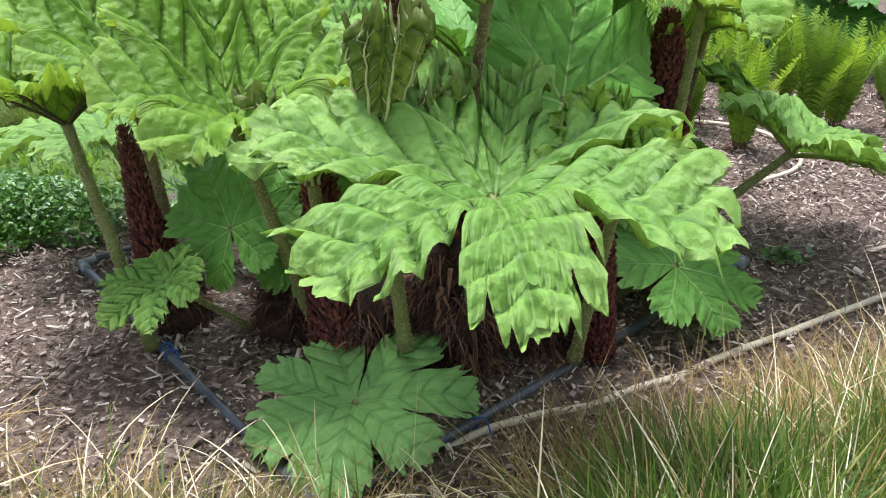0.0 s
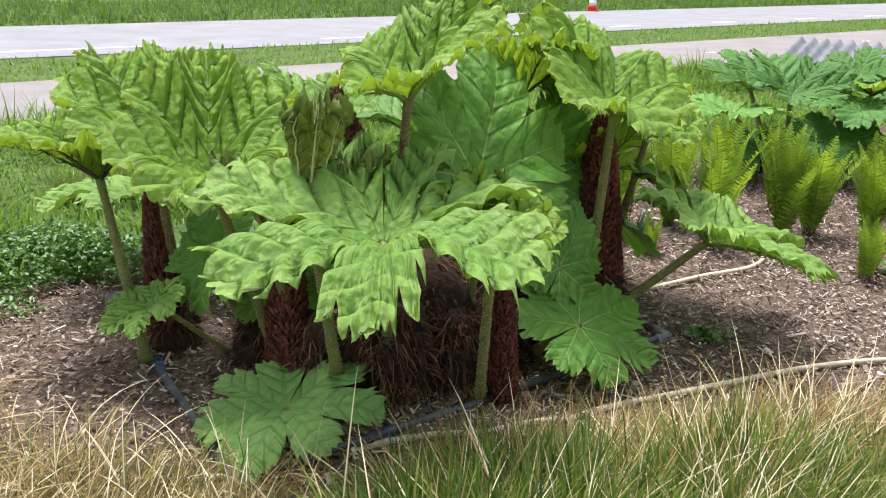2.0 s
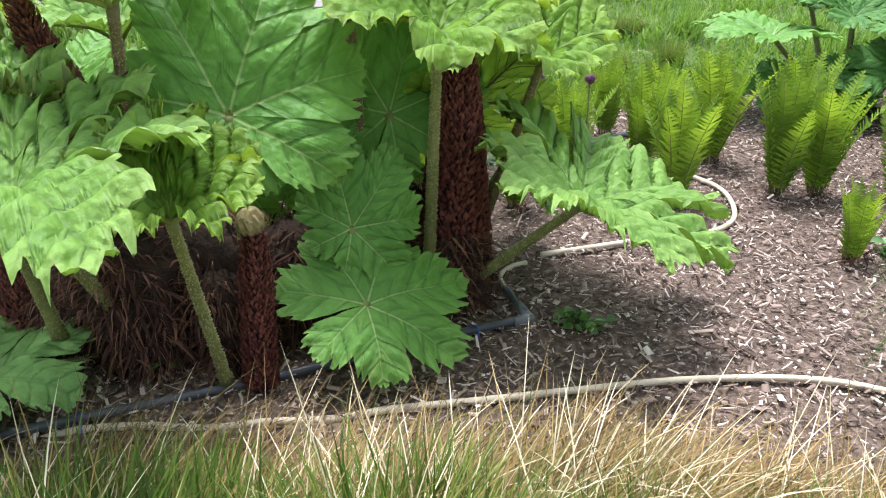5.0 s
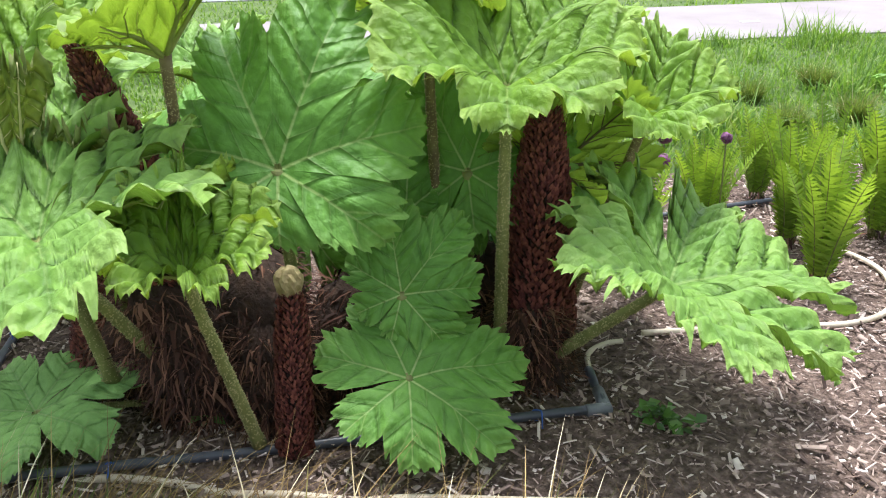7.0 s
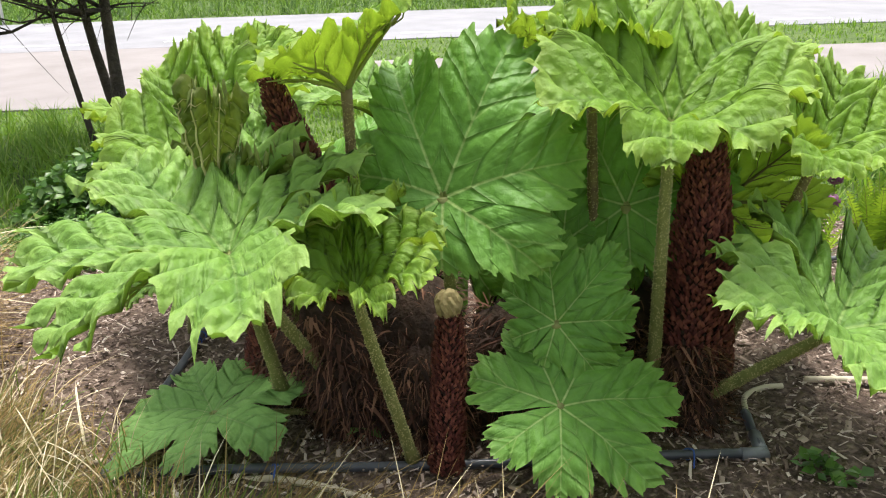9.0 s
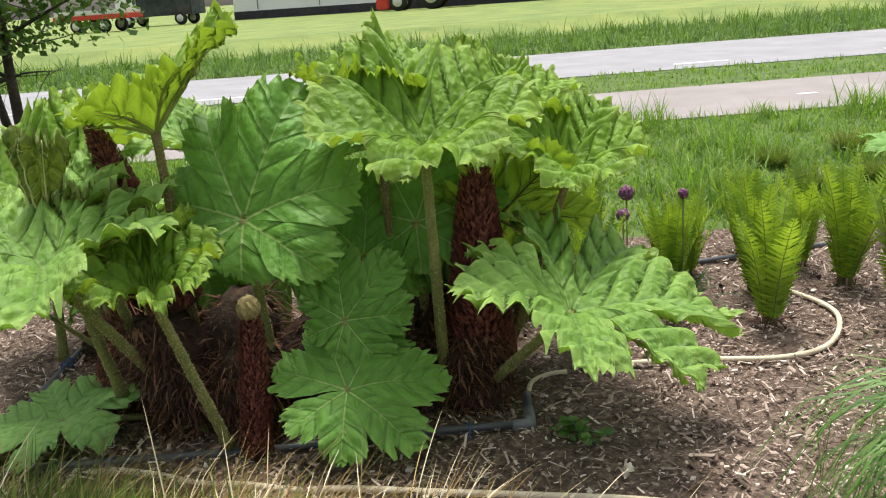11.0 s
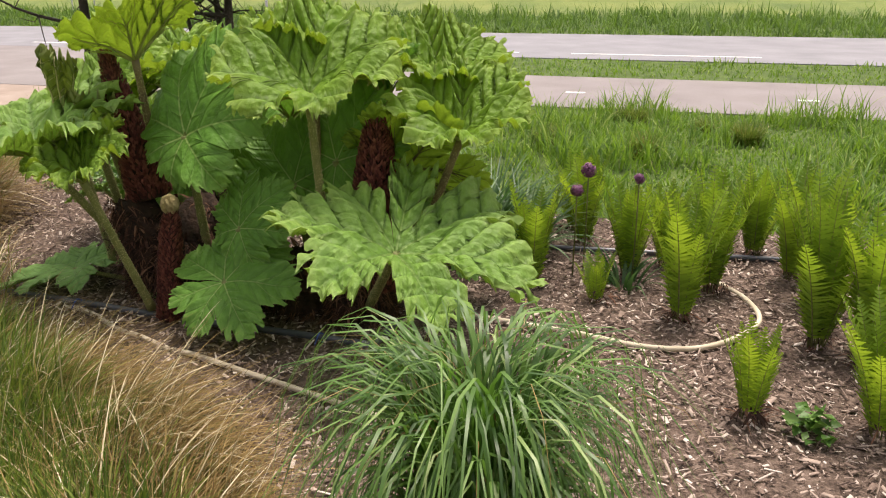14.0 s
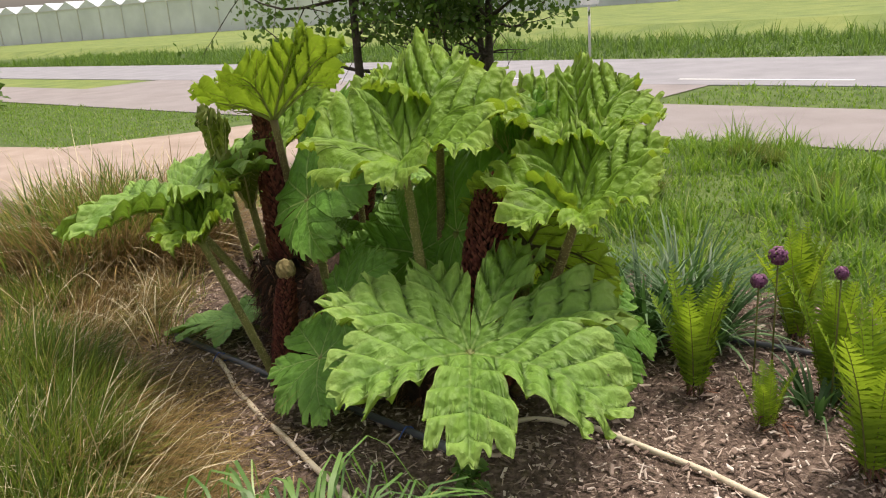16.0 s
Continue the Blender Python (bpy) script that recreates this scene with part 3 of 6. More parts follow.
    def ribs(self, name, mat, thick=0.011):
        parts = []
        for i, mphi in enumerate(self.mids):
            rho = np.linspace(0.0, 0.82, 12)
            p, *_ = self.place(np.full(12, mphi), rho)
            p = p - np.array([0, 0, thick * 1.05 + 0.004])
            parts.append(tube_arrays(p, np.linspace(thick, thick * 0.2, 12), 6))
            for sgn in (-1, 1):
                for f0 in (0.28, 0.5):
                    wv = (self.edges[i + 1] - self.edges[i])
                    rr = np.linspace(f0, min(f0 + 0.42, 0.9), 7)
                    aa = mphi + sgn * wv * 0.30 * np.linspace(0, 1, 7) ** 0.8
                    p, *_ = self.place(aa, rr)
                    parts.append(tube_arrays(p - np.array([0, 0, 0.5 * thick + self.quilt * 0.4 + 0.003]), np.linspace(thick * 0.32, thick * 0.08, 7), 5))
        co, tr = join(parts)
        return arrays_mesh(name, co, tr, mat, True)


def frame_of(centre, normal, front):
    z = unit(normal)
    y = np.asarray(front, dtype=float)
    y = unit(y - z * y.dot(z))
    x = np.cross(y, z)
    m = Matrix.Identity(4)
    for i in range(3):
        m[i][0], m[i][1], m[i][2], m[i][3] = x[i], y[i], z[i], centre[i]
    return m


def aim(az, drop, bank=0.0):
    """Normal and front of a leaf that points along az (degrees), its front dropping by drop degrees and its right side by bank."""
    m = Matrix.Rotation(radians(az - 90), 3, "Z") @ Matrix.Rotation(radians(-drop), 3, "X") @ Matrix.Rotation(radians(bank), 3, "Y")
    return tuple(m @ Vector((0, 0, 1))), tuple(m @ Vector((0, 1, 0)))


def stalk_mesh(name, line, r0, r1, mat, seed):
    """A tapering leaf stalk set with short pale prickles."""
    rng = np.random.default_rng(seed)
    n = 14
    pts = smooth_line(line, n)
    rad = np.linspace(r0, r1, n + 1)
    rad[-1] *= 1.25
    rad[0] *= 1.25
    body = tube_arrays(pts, rad, 10)
    tan = np.gradient(pts, axis=0)
    tan /= np.linalg.norm(tan, axis=1)[:, None]
    k = int(np.linalg.norm(np.diff(pts, axis=0), axis=1).sum() * 1500)
    u = rng.uniform(0.02, 0.97, k) * n
    i = u.astype(int)
    c = pts[i] + (pts[i + 1] - pts[i]) * (u - i)[:, None]
    t = tan[i]
    d = np.cross(t, rng.normal(size=(k, 3)))
    d /= np.linalg.norm(d, axis=1)[:, None]
    e = np.cross(t, d)
    b = c + d * rad[i][:, None] * 0.94
    h = rng.uniform(0.0018, 0.003, k)[:, None]
    co = np.stack([b + t * h, b - t * h * 0.6 + e * h, b - t * h * 0.6 - e * h, b + d * h * rng.uniform(1.2, 2.6, k)[:, None]], 1).reshape(-1, 3)
    f = np.array([(0, 1, 3), (1, 2, 3), (2, 0, 3)])
    tr = (f[None] + (np.arange(k) * 4)[:, None, None]).reshape(-1, 3)
    co, tr = join([body, (co, tr)])
    me = arrays_mesh(name, co, tr, mat, True)
    me.materials.append(PRICKLE)
    idx = np.ones(len(tr), dtype=np.int32)
    idx[:len(body[1])] = 0
    me.polygons.foreach_set("material_index", idx)
    return me


def leaf(plant, centre, R, base, az=None, drop=0, bank=0, normal=None, front=None, a0=20, a1=-10, mat=None, seed=1,
         stalk=(0.024, 0.016), bend=(0, 0, 0), label="", stalk_mat=None, rib_mat=None, **kw):
    """A leaf blade with its ribs and stalk, in the plant's own space."""
    if az is not None:
        normal, front = aim(az, drop, bank)
    b = Blade(R, seed, a0, a1, **kw)
    ob = child("leaf", b.mesh("leaf", mat or YOUNG), plant, label)
    o = Vector(plant.location)
    m = frame_of(Vector(centre) - o, normal, front)
    ob.matrix_basis = m
    child("rib_frame", b.ribs("rib_frame", rib_mat or RIB, 0.007 * R / 0.5 + 0.001), ob, "raised pale ribs under the leaf")
    inv = m.inverted()
    c, e = np.array(centre), np.array(base)
    midp = (c + e) / 2 + np.array(bend)
    pts = [tuple(inv @ (Vector(p) - o)) for p in (e, midp, c)]
    child("stalk", stalk_mesh("stalk", pts, stalk[0], stalk[1], stalk_mat or PETIOLE, seed), ob, "prickly green leaf stalk")
    return ob


def spike_mesh(name, base, tip, r, seed, count=2200, taper=0.55):
    """A cone crowded with small pointed red flower knobs."""
    rng = np.random.default_rng(seed)
    base, tip = np.array(base, float), np.array(tip, float)
    ax = tip - base
    L = np.linalg.norm(ax)
    ax /= L
    s = unit(np.cross(ax, (0.3, 0.9, 0.2)))
    e = np.cross(ax, s)
    prof = lambda u: r * (1 - taper * u) * max(1 - u ** 6, 0.0) ** 0.5 + 0.004
    line = [base + ax * L * k / 16 for k in range(17)]
    body = tube_arrays(line, [prof(k / 16) * 0.80 for k in range(17)], 14)
    parts = [body]
    co, tr = [], []
    for k in range(count):
        u = 1 - (1 - (k + 0.5) / count) ** 0.85
        a = k * 2.39996 + rng.normal() * 0.1
        rr = prof(u)
        d = s * math.cos(a) + e * math.sin(a)
        side = -s * math.sin(a) + e * math.cos(a)
        c = base + ax * L * u + d * rr * 0.74
        h = (0.020 + 0.016 * rr / 0.1) * rng.uniform(0.75, 1.3)
        w = h * 0.21
        q = c + (ax * 0.80 + d * 0.75) * h
        mid = c + (ax * 0.45 + d * 0.62) * h
        o = len(co)
        co += [c - ax * w * 0.6, mid + side * w, mid + d * w * 0.9, mid - side * w, q]
        tr += [(o, o + 1, o + 2), (o, o + 2, o + 3), (o + 1, o + 4, o + 2), (o + 2, o + 4, o + 3)]
    parts.append((np.array(co), np.array(tr)))
    c, t = join(parts)
    me = arrays_mesh(name, c, t, ROOT)
    me.materials.append(SPIKE)
    idx = np.ones(len(t), dtype=np.int32)
    idx[:len(body[1])] = 0
    me.polygons.foreach_set("material_index", idx)
    return me


def crown_mesh(name, base, top, r, seed, fibres=700):
    """A thick rootstock wrapped in ragged brown scales and fibres."""
    rng = np.random.default_rng(seed)
    base, top = np.array(base, float), np.array(top, float)
    line = smooth_line([base, (base + top) / 2 + rng.normal(size=3) * 0.02, top], 10)
    rad = r * np.array([1.15, 1.12, 1.05, 1, 1, 0.98, 0.95, 0.9, 0.8, 0.6, 0.25])
    c, t = tube_arrays(line, rad, 14)
    c = c + rng.normal(size=c.shape) * r * 0.07
    body = (c, t)
    co, tr = [], []
    for _ in range(fibres):
        u = rng.uniform(0.0, 1.0)
        i = min(int(u * 10), 9)
        p = line[i] + (line[i + 1] - line[i]) * (u * 10 - i)
        a = rng.uniform(0, 6.283)
        d = np.array([math.cos(a), math.sin(a), 0])
        sd = np.array([-d[1], d[0], 0])
        q = p + d * rad[i] * 0.95
        l = rng.uniform(0.03, 0.12)
        w = rng.uniform(0.0012, 0.0035) if rng.random() < 0.8 else rng.uniform(0.004, 0.009)
        up = rng.uniform(-1, 0.6)
        way = d * rng.uniform(0.2, 0.7) + np.array([0, 0, up]) + sd * rng.normal() * 0.4
        way = way / np.linalg.norm(way)
        m1 = q + way * l * 0.5 + d * 0.008
        e1 = q + way * l + np.array([0, 0, -0.02])
        e1[2] = max(e1[2], 0.004)
        o = len(co)
        co += [q - sd * w, q + sd * w, m1 + sd * w * 0.8, m1 - sd * w * 0.8, e1]
        tr += [(o, o + 1, o + 2), (o, o + 2, o + 3), (o + 3, o + 2, o + 4)]
    return body, (np.array(co), np.array(tr))


def crown(plant, base, top, r, seed, fibres=700):
    body, fib = crown_mesh("rootstock", base, top, r, seed, fibres)
    o = np.array(plant.location)
    ob = child("rootstock", arrays_mesh("rootstock", body[0] - o, body[1], ROOT, True), plant, "thick dark brown rootstock")
    child("fibre_wrap", arrays_mesh("fibre_wrap", fib[0] - o, fib[1], FIBRE), ob, "shaggy reddish brown fibres")
    return ob


def spike(plant, base, tip, r, seed, count=2200, taper=0.55):
    o = np.array(plant.location)
    return child("flower_spike", spike_mesh("flower_spike", np.array(base) - o, np.array(tip) - o, r, seed, count, taper), plant, "dark red knobbly flower spike")


plant = root("giant_rhubarb", (0.2, 2.7, 0.0), "large giant rhubarb clump with broad prickly leaves", "plant", "giant rhubarbs")

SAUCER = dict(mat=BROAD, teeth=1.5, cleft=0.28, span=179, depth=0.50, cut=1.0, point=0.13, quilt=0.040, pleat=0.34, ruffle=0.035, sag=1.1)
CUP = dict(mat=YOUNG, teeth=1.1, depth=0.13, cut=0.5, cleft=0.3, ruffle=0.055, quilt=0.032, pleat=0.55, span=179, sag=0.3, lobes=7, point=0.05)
FLAT = dict(mat=MATURE, lobes=7, teeth=1.0, depth=0.19, cut=0.75, point=0.12, cleft=0.33, quilt=0.009, pleat=0.09, ruffle=0.03, span=178)
INNER = dict(mat=MATURE, depth=0.26, cut=0.75, quilt=0.010, res=0.6)

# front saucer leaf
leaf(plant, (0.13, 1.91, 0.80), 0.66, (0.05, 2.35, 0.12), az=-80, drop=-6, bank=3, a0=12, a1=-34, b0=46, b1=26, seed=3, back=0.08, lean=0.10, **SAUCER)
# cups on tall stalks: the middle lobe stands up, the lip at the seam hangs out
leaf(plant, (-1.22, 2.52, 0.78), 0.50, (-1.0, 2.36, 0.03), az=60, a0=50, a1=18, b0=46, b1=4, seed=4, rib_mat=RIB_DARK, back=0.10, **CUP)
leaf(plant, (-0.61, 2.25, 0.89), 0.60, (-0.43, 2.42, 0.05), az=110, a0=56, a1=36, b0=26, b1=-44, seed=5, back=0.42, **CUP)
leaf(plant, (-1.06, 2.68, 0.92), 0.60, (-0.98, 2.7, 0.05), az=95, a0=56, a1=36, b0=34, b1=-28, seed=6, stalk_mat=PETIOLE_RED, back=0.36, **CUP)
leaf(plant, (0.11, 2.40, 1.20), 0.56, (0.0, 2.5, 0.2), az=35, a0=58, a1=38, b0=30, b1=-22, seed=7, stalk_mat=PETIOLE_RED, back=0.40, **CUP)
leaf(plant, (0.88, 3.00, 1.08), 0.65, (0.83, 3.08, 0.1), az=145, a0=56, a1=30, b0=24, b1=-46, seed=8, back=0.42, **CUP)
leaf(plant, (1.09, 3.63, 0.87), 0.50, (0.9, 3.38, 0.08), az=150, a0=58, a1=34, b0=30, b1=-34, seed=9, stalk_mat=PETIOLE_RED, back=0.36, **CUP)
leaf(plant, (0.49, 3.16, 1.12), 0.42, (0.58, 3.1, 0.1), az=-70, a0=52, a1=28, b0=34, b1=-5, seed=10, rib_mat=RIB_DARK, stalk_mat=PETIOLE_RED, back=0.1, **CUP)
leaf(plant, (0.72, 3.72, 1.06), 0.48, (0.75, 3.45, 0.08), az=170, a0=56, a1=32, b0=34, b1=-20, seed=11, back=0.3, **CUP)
leaf(plant, (0.66, 3.45, 0.98), 0.40, (0.74, 3.4, 0.1), az=180, a0=60, a1=40, b0=76, b1=66, seed=31, mat=MATURE, pleat=0.4, depth=0.15, cut=0.6, quilt=0.024)
# broad darker leaves that face outwards
leaf(plant, (0.36, 2.55, 0.86), 0.60, (0.34, 2.62, 0.12), normal=(0.42, -0.66, 0.52), front=(0.16, 0.22, 0.6), a0=16, a1=-18, seed=12, back=0.58, lean=0.08, **FLAT)
leaf(plant, (0.70, 2.69, 0.48), 0.33, (0.55, 2.95, 0.1), normal=(0.5, -0.72, 0.45), front=(0.30, 0.42, 0.6), a0=10, a1=-22, seed=13, back=0.5, **FLAT)
leaf(plant, (0.80, 2.58, 0.27), 0.40, (0.62, 2.75, 0.05), normal=(0.36, -0.42, 0.82), front=(0.62, 0.66, 0.15), a0=12, a1=-20, seed=14, back=0.28, lean=-0.05, **FLAT)
leaf(plant, (0.62, 3.20, 0.72), 0.46, (0.6, 3.25, 0.08), normal=(0.45, -0.75, 0.35), front=(0.2, 0.3, 0.8), a0=6, a1=-14, seed=15, back=0.5, **FLAT)
leaf(plant, (-0.26, 2.00, 0.09), 0.40, (-0.05, 2.35, 0.02), az=-100, drop=10, a0=16, a1=-12, seed=16, stalk=(0.013, 0.009), back=0.15, lean=-0.08, mat=PALE, lobes=7, depth=0.30, cut=0.8, quilt=0.008, pleat=0.10, ruffle=0.03, span=178)
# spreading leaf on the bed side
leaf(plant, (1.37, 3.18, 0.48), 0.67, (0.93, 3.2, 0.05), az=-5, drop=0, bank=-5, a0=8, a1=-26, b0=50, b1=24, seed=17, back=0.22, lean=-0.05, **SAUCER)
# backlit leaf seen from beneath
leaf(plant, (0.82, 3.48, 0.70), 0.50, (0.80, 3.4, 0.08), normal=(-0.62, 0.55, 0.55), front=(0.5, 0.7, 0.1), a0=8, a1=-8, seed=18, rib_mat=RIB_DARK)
# small crumpled cup in front
leaf(plant, (0.47, 2.08, 0.72), 0.36, (0.43, 2.30, 0.06), az=130, a0=68, a1=46, b0=40, b1=-34, seed=19, back=0.25, stalk=(0.02, 0.015), mat=YOUNG, depth=0.2, cut=0.8, sag=0.3, pleat=0.45, quilt=0.03, ruffle=0.09, lobes=9)
# low leaves near the pipe corner, and the back
leaf(plant, (-0.87, 2.24, 0.36), 0.25, (-0.7, 2.5, 0.04), az=-140, drop=25, a0=20, a1=-15, mat=BROAD, seed=20, stalk=(0.012, 0.008), depth=0.25, cut=0.7)
leaf(plant, (-0.70, 2.42, 0.46), 0.34, (-0.6, 2.6, 0.04), normal=(-0.4, -0.7, 0.6), front=(-0.4, 0.1, 0.6), a0=10, a1=-15, seed=21, stalk=(0.014, 0.01), **INNER)
leaf(plant, (-0.45, 2.55, 0.40), 0.30, (-0.35, 2.65, 0.04), normal=(-0.1, -0.8, 0.6), front=(0.1, -0.3, -0.6), a0=10, a1=-15, seed=22, stalk=(0.014, 0.01), **INNER)
leaf(plant, (-1.35, 3.10, 0.52), 0.55, (-1.05, 2.95, 0.04), az=170, drop=8, a0=26, a1=-18, seed=23, mat=BROAD, depth=0.3, quilt=0.02)
leaf(plant, (-0.75, 3.05, 0.55), 0.50, (-0.7, 2.95, 0.04), normal=(-0.2, -0.7, 0.6), front=(-0.1, 0.5, 0.6), a0=10, a1=-15, seed=24, **INNER)
leaf(plant, (-0.35, 2.95, 0.95), 0.50, (-0.3, 2.85, 0.1), az=-100, a0=40, a1=-10, b0=62, b1=34, seed=25, mat=BROAD, depth=0.2, cut=0.7, pleat=0.25, quilt=0.02)
leaf(plant, (0.05, 3.15, 0.85), 0.52, (0.1, 3.0, 0.1), az=100, drop=5, a0=45, a1=5, seed=26, **INNER)
# dark leaves inside the clump
leaf(plant, (0.48, 3.02, 0.60), 0.42, (0.5, 3.1, 0.08), normal=(0.75, -0.5, 0.35), front=(0.1, 0.1, 0.8), a0=8, a1=-16, seed=61, **INNER)
leaf(plant, (0.12, 2.92, 0.48), 0.42, (0.2, 3.0, 0.08), normal=(0.6, -0.7, 0.35), front=(-0.2, 0.1, 0.8), a0=8, a1=-16, seed=62, **INNER)
leaf(plant, (0.55, 3.42, 0.55), 0.44, (0.6, 3.4, 0.08), normal=(0.85, 0.1, 0.4), front=(0.2, 0.3, 0.7), a0=8, a1=-16, seed=63, **INNER)
leaf(plant, (-0.12, 2.60, 0.62), 0.40, (-0.1, 2.7, 0.08), normal=(0.4, -0.75, 0.45), front=(-0.2, 0.2, 0.8), a0=8, a1=-16, seed=64, **INNER)
leaf(plant, (0.95, 3.70, 0.42), 0.40, (0.8, 3.5, 0.06), normal=(0.6, 0.35, 0.6), front=(0.8, 0.5, -0.3), a0=10, a1=-16, seed=65, **INNER)
# unfolding leaves
def folded(plant, base, lean, height, width, turn, seed):
    """A young leaf still folded like a fan: pleats with a pale rib on each fold, frilled at the top."""
    rng = np.random.default_rng(seed)
    nu, nv, folds = 90, 34, 5
    u, v = np.meshgrid(np.linspace(-1, 1, nu), np.linspace(0, 1, nv))
    ph = rng.uniform(0, 6.28, 4)

    def surf(u, v):
        th = u * 2.0 + turn
        r = 0.02 + (1.25 * width - 0.02) * v ** 1.3 * (1 - 0.25 * np.clip((v - 0.85) / 0.15, 0, 1) ** 2)
        r = r * (1 + 0.34 * np.cos(math.pi * folds * u) * np.clip(v * 3, 0, 1) * (1 - 0.2 * v))
        r = r + 0.014 * np.clip((v - 0.6) / 0.4, 0, 1) * (np.sin(u * 47 + ph[0]) + np.sin(u * 29 + v * 30 + ph[1]))
        r = r + 0.004 * np.sin(v * 70 + 8 * np.abs(np.sin(math.pi * folds * u / 2)))
        z = height * v * (1 - 0.16 * u * u) + 0.022 * v ** 6 * (np.sin(u * 37 + ph[2]) + np.sin(u * 61 + ph[3]))
        return np.stack([r * np.cos(th) + lean[0] * v * v, r * np.sin(th) + lean[1] * v * v, z], -1)

    co = surf(u, v).reshape(-1, 3)
    a = (np.arange(nv - 1)[:, None] * nu + np.arange(nu - 1)[None]).ravel()
    tris = np.concatenate([np.stack([a, a + 1, a + nu + 1], 1), np.stack([a, a + nu + 1, a + nu], 1)])
    me = arrays_mesh("leaf", co, tris, FOLDED, True)
    fold = np.abs(((u * folds / 2 + 0.5) % 1.0) - 0.5)
    for key, val in (("u", v), ("w", fold * 0.3), ("q", v), ("rho", v ** 3)):
        at = me.attributes.new(key, "FLOAT", "POINT")
        at.data.foreach_set("value", np.ascontiguousarray(val, dtype=np.float32).ravel())
    ob = child("leaf", me, plant, "olive green leaf still folded like a fan")
    ob.location = Vector(base) - Vector(plant.location)
    parts = []
    for k in range(-2, 3):
        vv = np.linspace(0.02, 0.93, 16)
        p = surf(np.full(16, k * 2 / folds), vv)
        out = p * np.array([1, 1, 0])
        out /= np.linalg.norm(out, axis=1)[:, None] + 1e-6
        parts.append(tube_arrays(p + out * 0.003, np.linspace(0.006, 0.002, 16), 6))
        for w in np.linspace(0.3, 0.85, 6):
            for sg in (-1, 1):
                uu = k * 2 / folds + sg * np.linspace(0, 0.16, 4)
                q = surf(np.clip(uu, -1, 1), w + 0.06 * np.linspace(0, 1, 4))
                out = q * np.array([1, 1, 0])
                out /= np.linalg.norm(out, axis=1)[:, None] + 1e-6
                parts.append(tube_arrays(q + out * 0.002, np.linspace(0.0016, 0.0007, 4), 4))
    co, tr = join(parts)
    child("rib_frame", arrays_mesh("rib_frame", co, tr, RIB_PALE, True), ob, "pale ribs on the folds")
    foot = np.array([0.05, 0.12, 0.15 - base[2]])
    child("stalk", stalk_mesh("stalk", [tuple(foot), tuple(foot * 0.45), (0, 0, 0.03)], 0.024, 0.018, PETIOLE, seed), ob, "prickly green leaf stalk")


folded(plant, (-0.17, 2.08, 0.84), (0.03, 0.02), 0.40, 0.08, -1.2, 27)
folded(plant, (-0.10, 2.20, 0.74), (0.05, 0.0), 0.30, 0.10, -0.7, 28)
folded(plant, (-0.40, 2.28, 0.68), (-0.05, -0.02), 0.30, 0.10, -2.0, 29)
folded(plant, (0.36, 3.46, 0.92), (0.0, 0.0), 0.34, 0.11, -0.2, 30)

spike(plant, (0.87, 3.26, 0.14), (0.85, 3.33, 1.0), 0.15, 1, 3800, 0.66)
spike(plant, (0.06, 2.40, 0.50), (-0.14, 2.29, 1.23), 0.105, 2, 2400, 0.72)
spike(plant, (-1.0, 2.58, 0.05), (-1.15, 2.78, 0.68), 0.09, 3, 1800, 0.85)
spike(plant, (-0.34, 2.28, 0.05), (-0.42, 2.50, 0.72), 0.09, 4, 2200, 0.45)
spike(plant, (0.52, 2.36, 0.02), (0.49, 2.43, 0.54), 0.043, 5, 1800, 0.1)
o = Vector(plant.location)
bud = bmesh.new()
bmesh.ops.create_icosphere(bud, subdivisions=3, radius=0.042)
for vert in bud.verts:
    a = math.atan2(vert.co.y, vert.co.x)
    vert.co *= 1 + 0.10 * math.sin(9 * a + 40 * vert.co.z)
bmesh.ops.transform(bud, matrix=Matrix.Translation(Vector((0.485, 2.43, 0.575)) - o) @ Matrix.Diagonal((1, 1, 1.15, 1)), verts=bud.verts)
part("leaf_bud", bud, CUT_STEM, plant, "pale hairy leaf bud on a spike")
crown(plant, (0.16, 2.62, 0.0), (0.14, 2.66, 0.50), 0.17, 13, 1400)
crown(plant, (0.42, 2.78, 0.0), (0.40, 2.80, 0.42), 0.16, 14, 1200)
crown(plant, (-0.10, 2.72, 0.0), (-0.08, 2.74, 0.45), 0.16, 15, 1000)
crown(plant, (0.62, 3.30, 0.0), (0.60, 3.32, 0.40), 0.15, 16, 800)
crown(plant, (-0.40, 2.80, 0.0), (-0.40, 2.82, 0.35), 0.15, 17, 800)
crown(plant, (0.05, 2.45, 0.0), (0.02, 2.28, 0.50), 0.17, 6, 2600)
crown(plant, (0.30, 2.55, 0.0), (0.30, 2.50, 0.35), 0.15, 7, 1500)
crown(plant, (-0.20, 2.45, 0.0), (-0.25, 2.40, 0.30), 0.16, 8, 1500)
crown(plant, (0.88, 3.20, 0.0), (0.88, 3.20, 0.30), 0.15, 9, 2200)
crown(plant, (0.65, 3.0, 0.0), (0.6, 3.0, 0.30), 0.14, 10, 1200)
crown(plant, (-0.55, 2.6, 0.0), (-0.5, 2.6, 0.22), 0.15, 11, 1200)
crown(plant, (-1.0, 2.6, 0.0), (-1.0, 2.6, 0.16), 0.12, 12, 300)


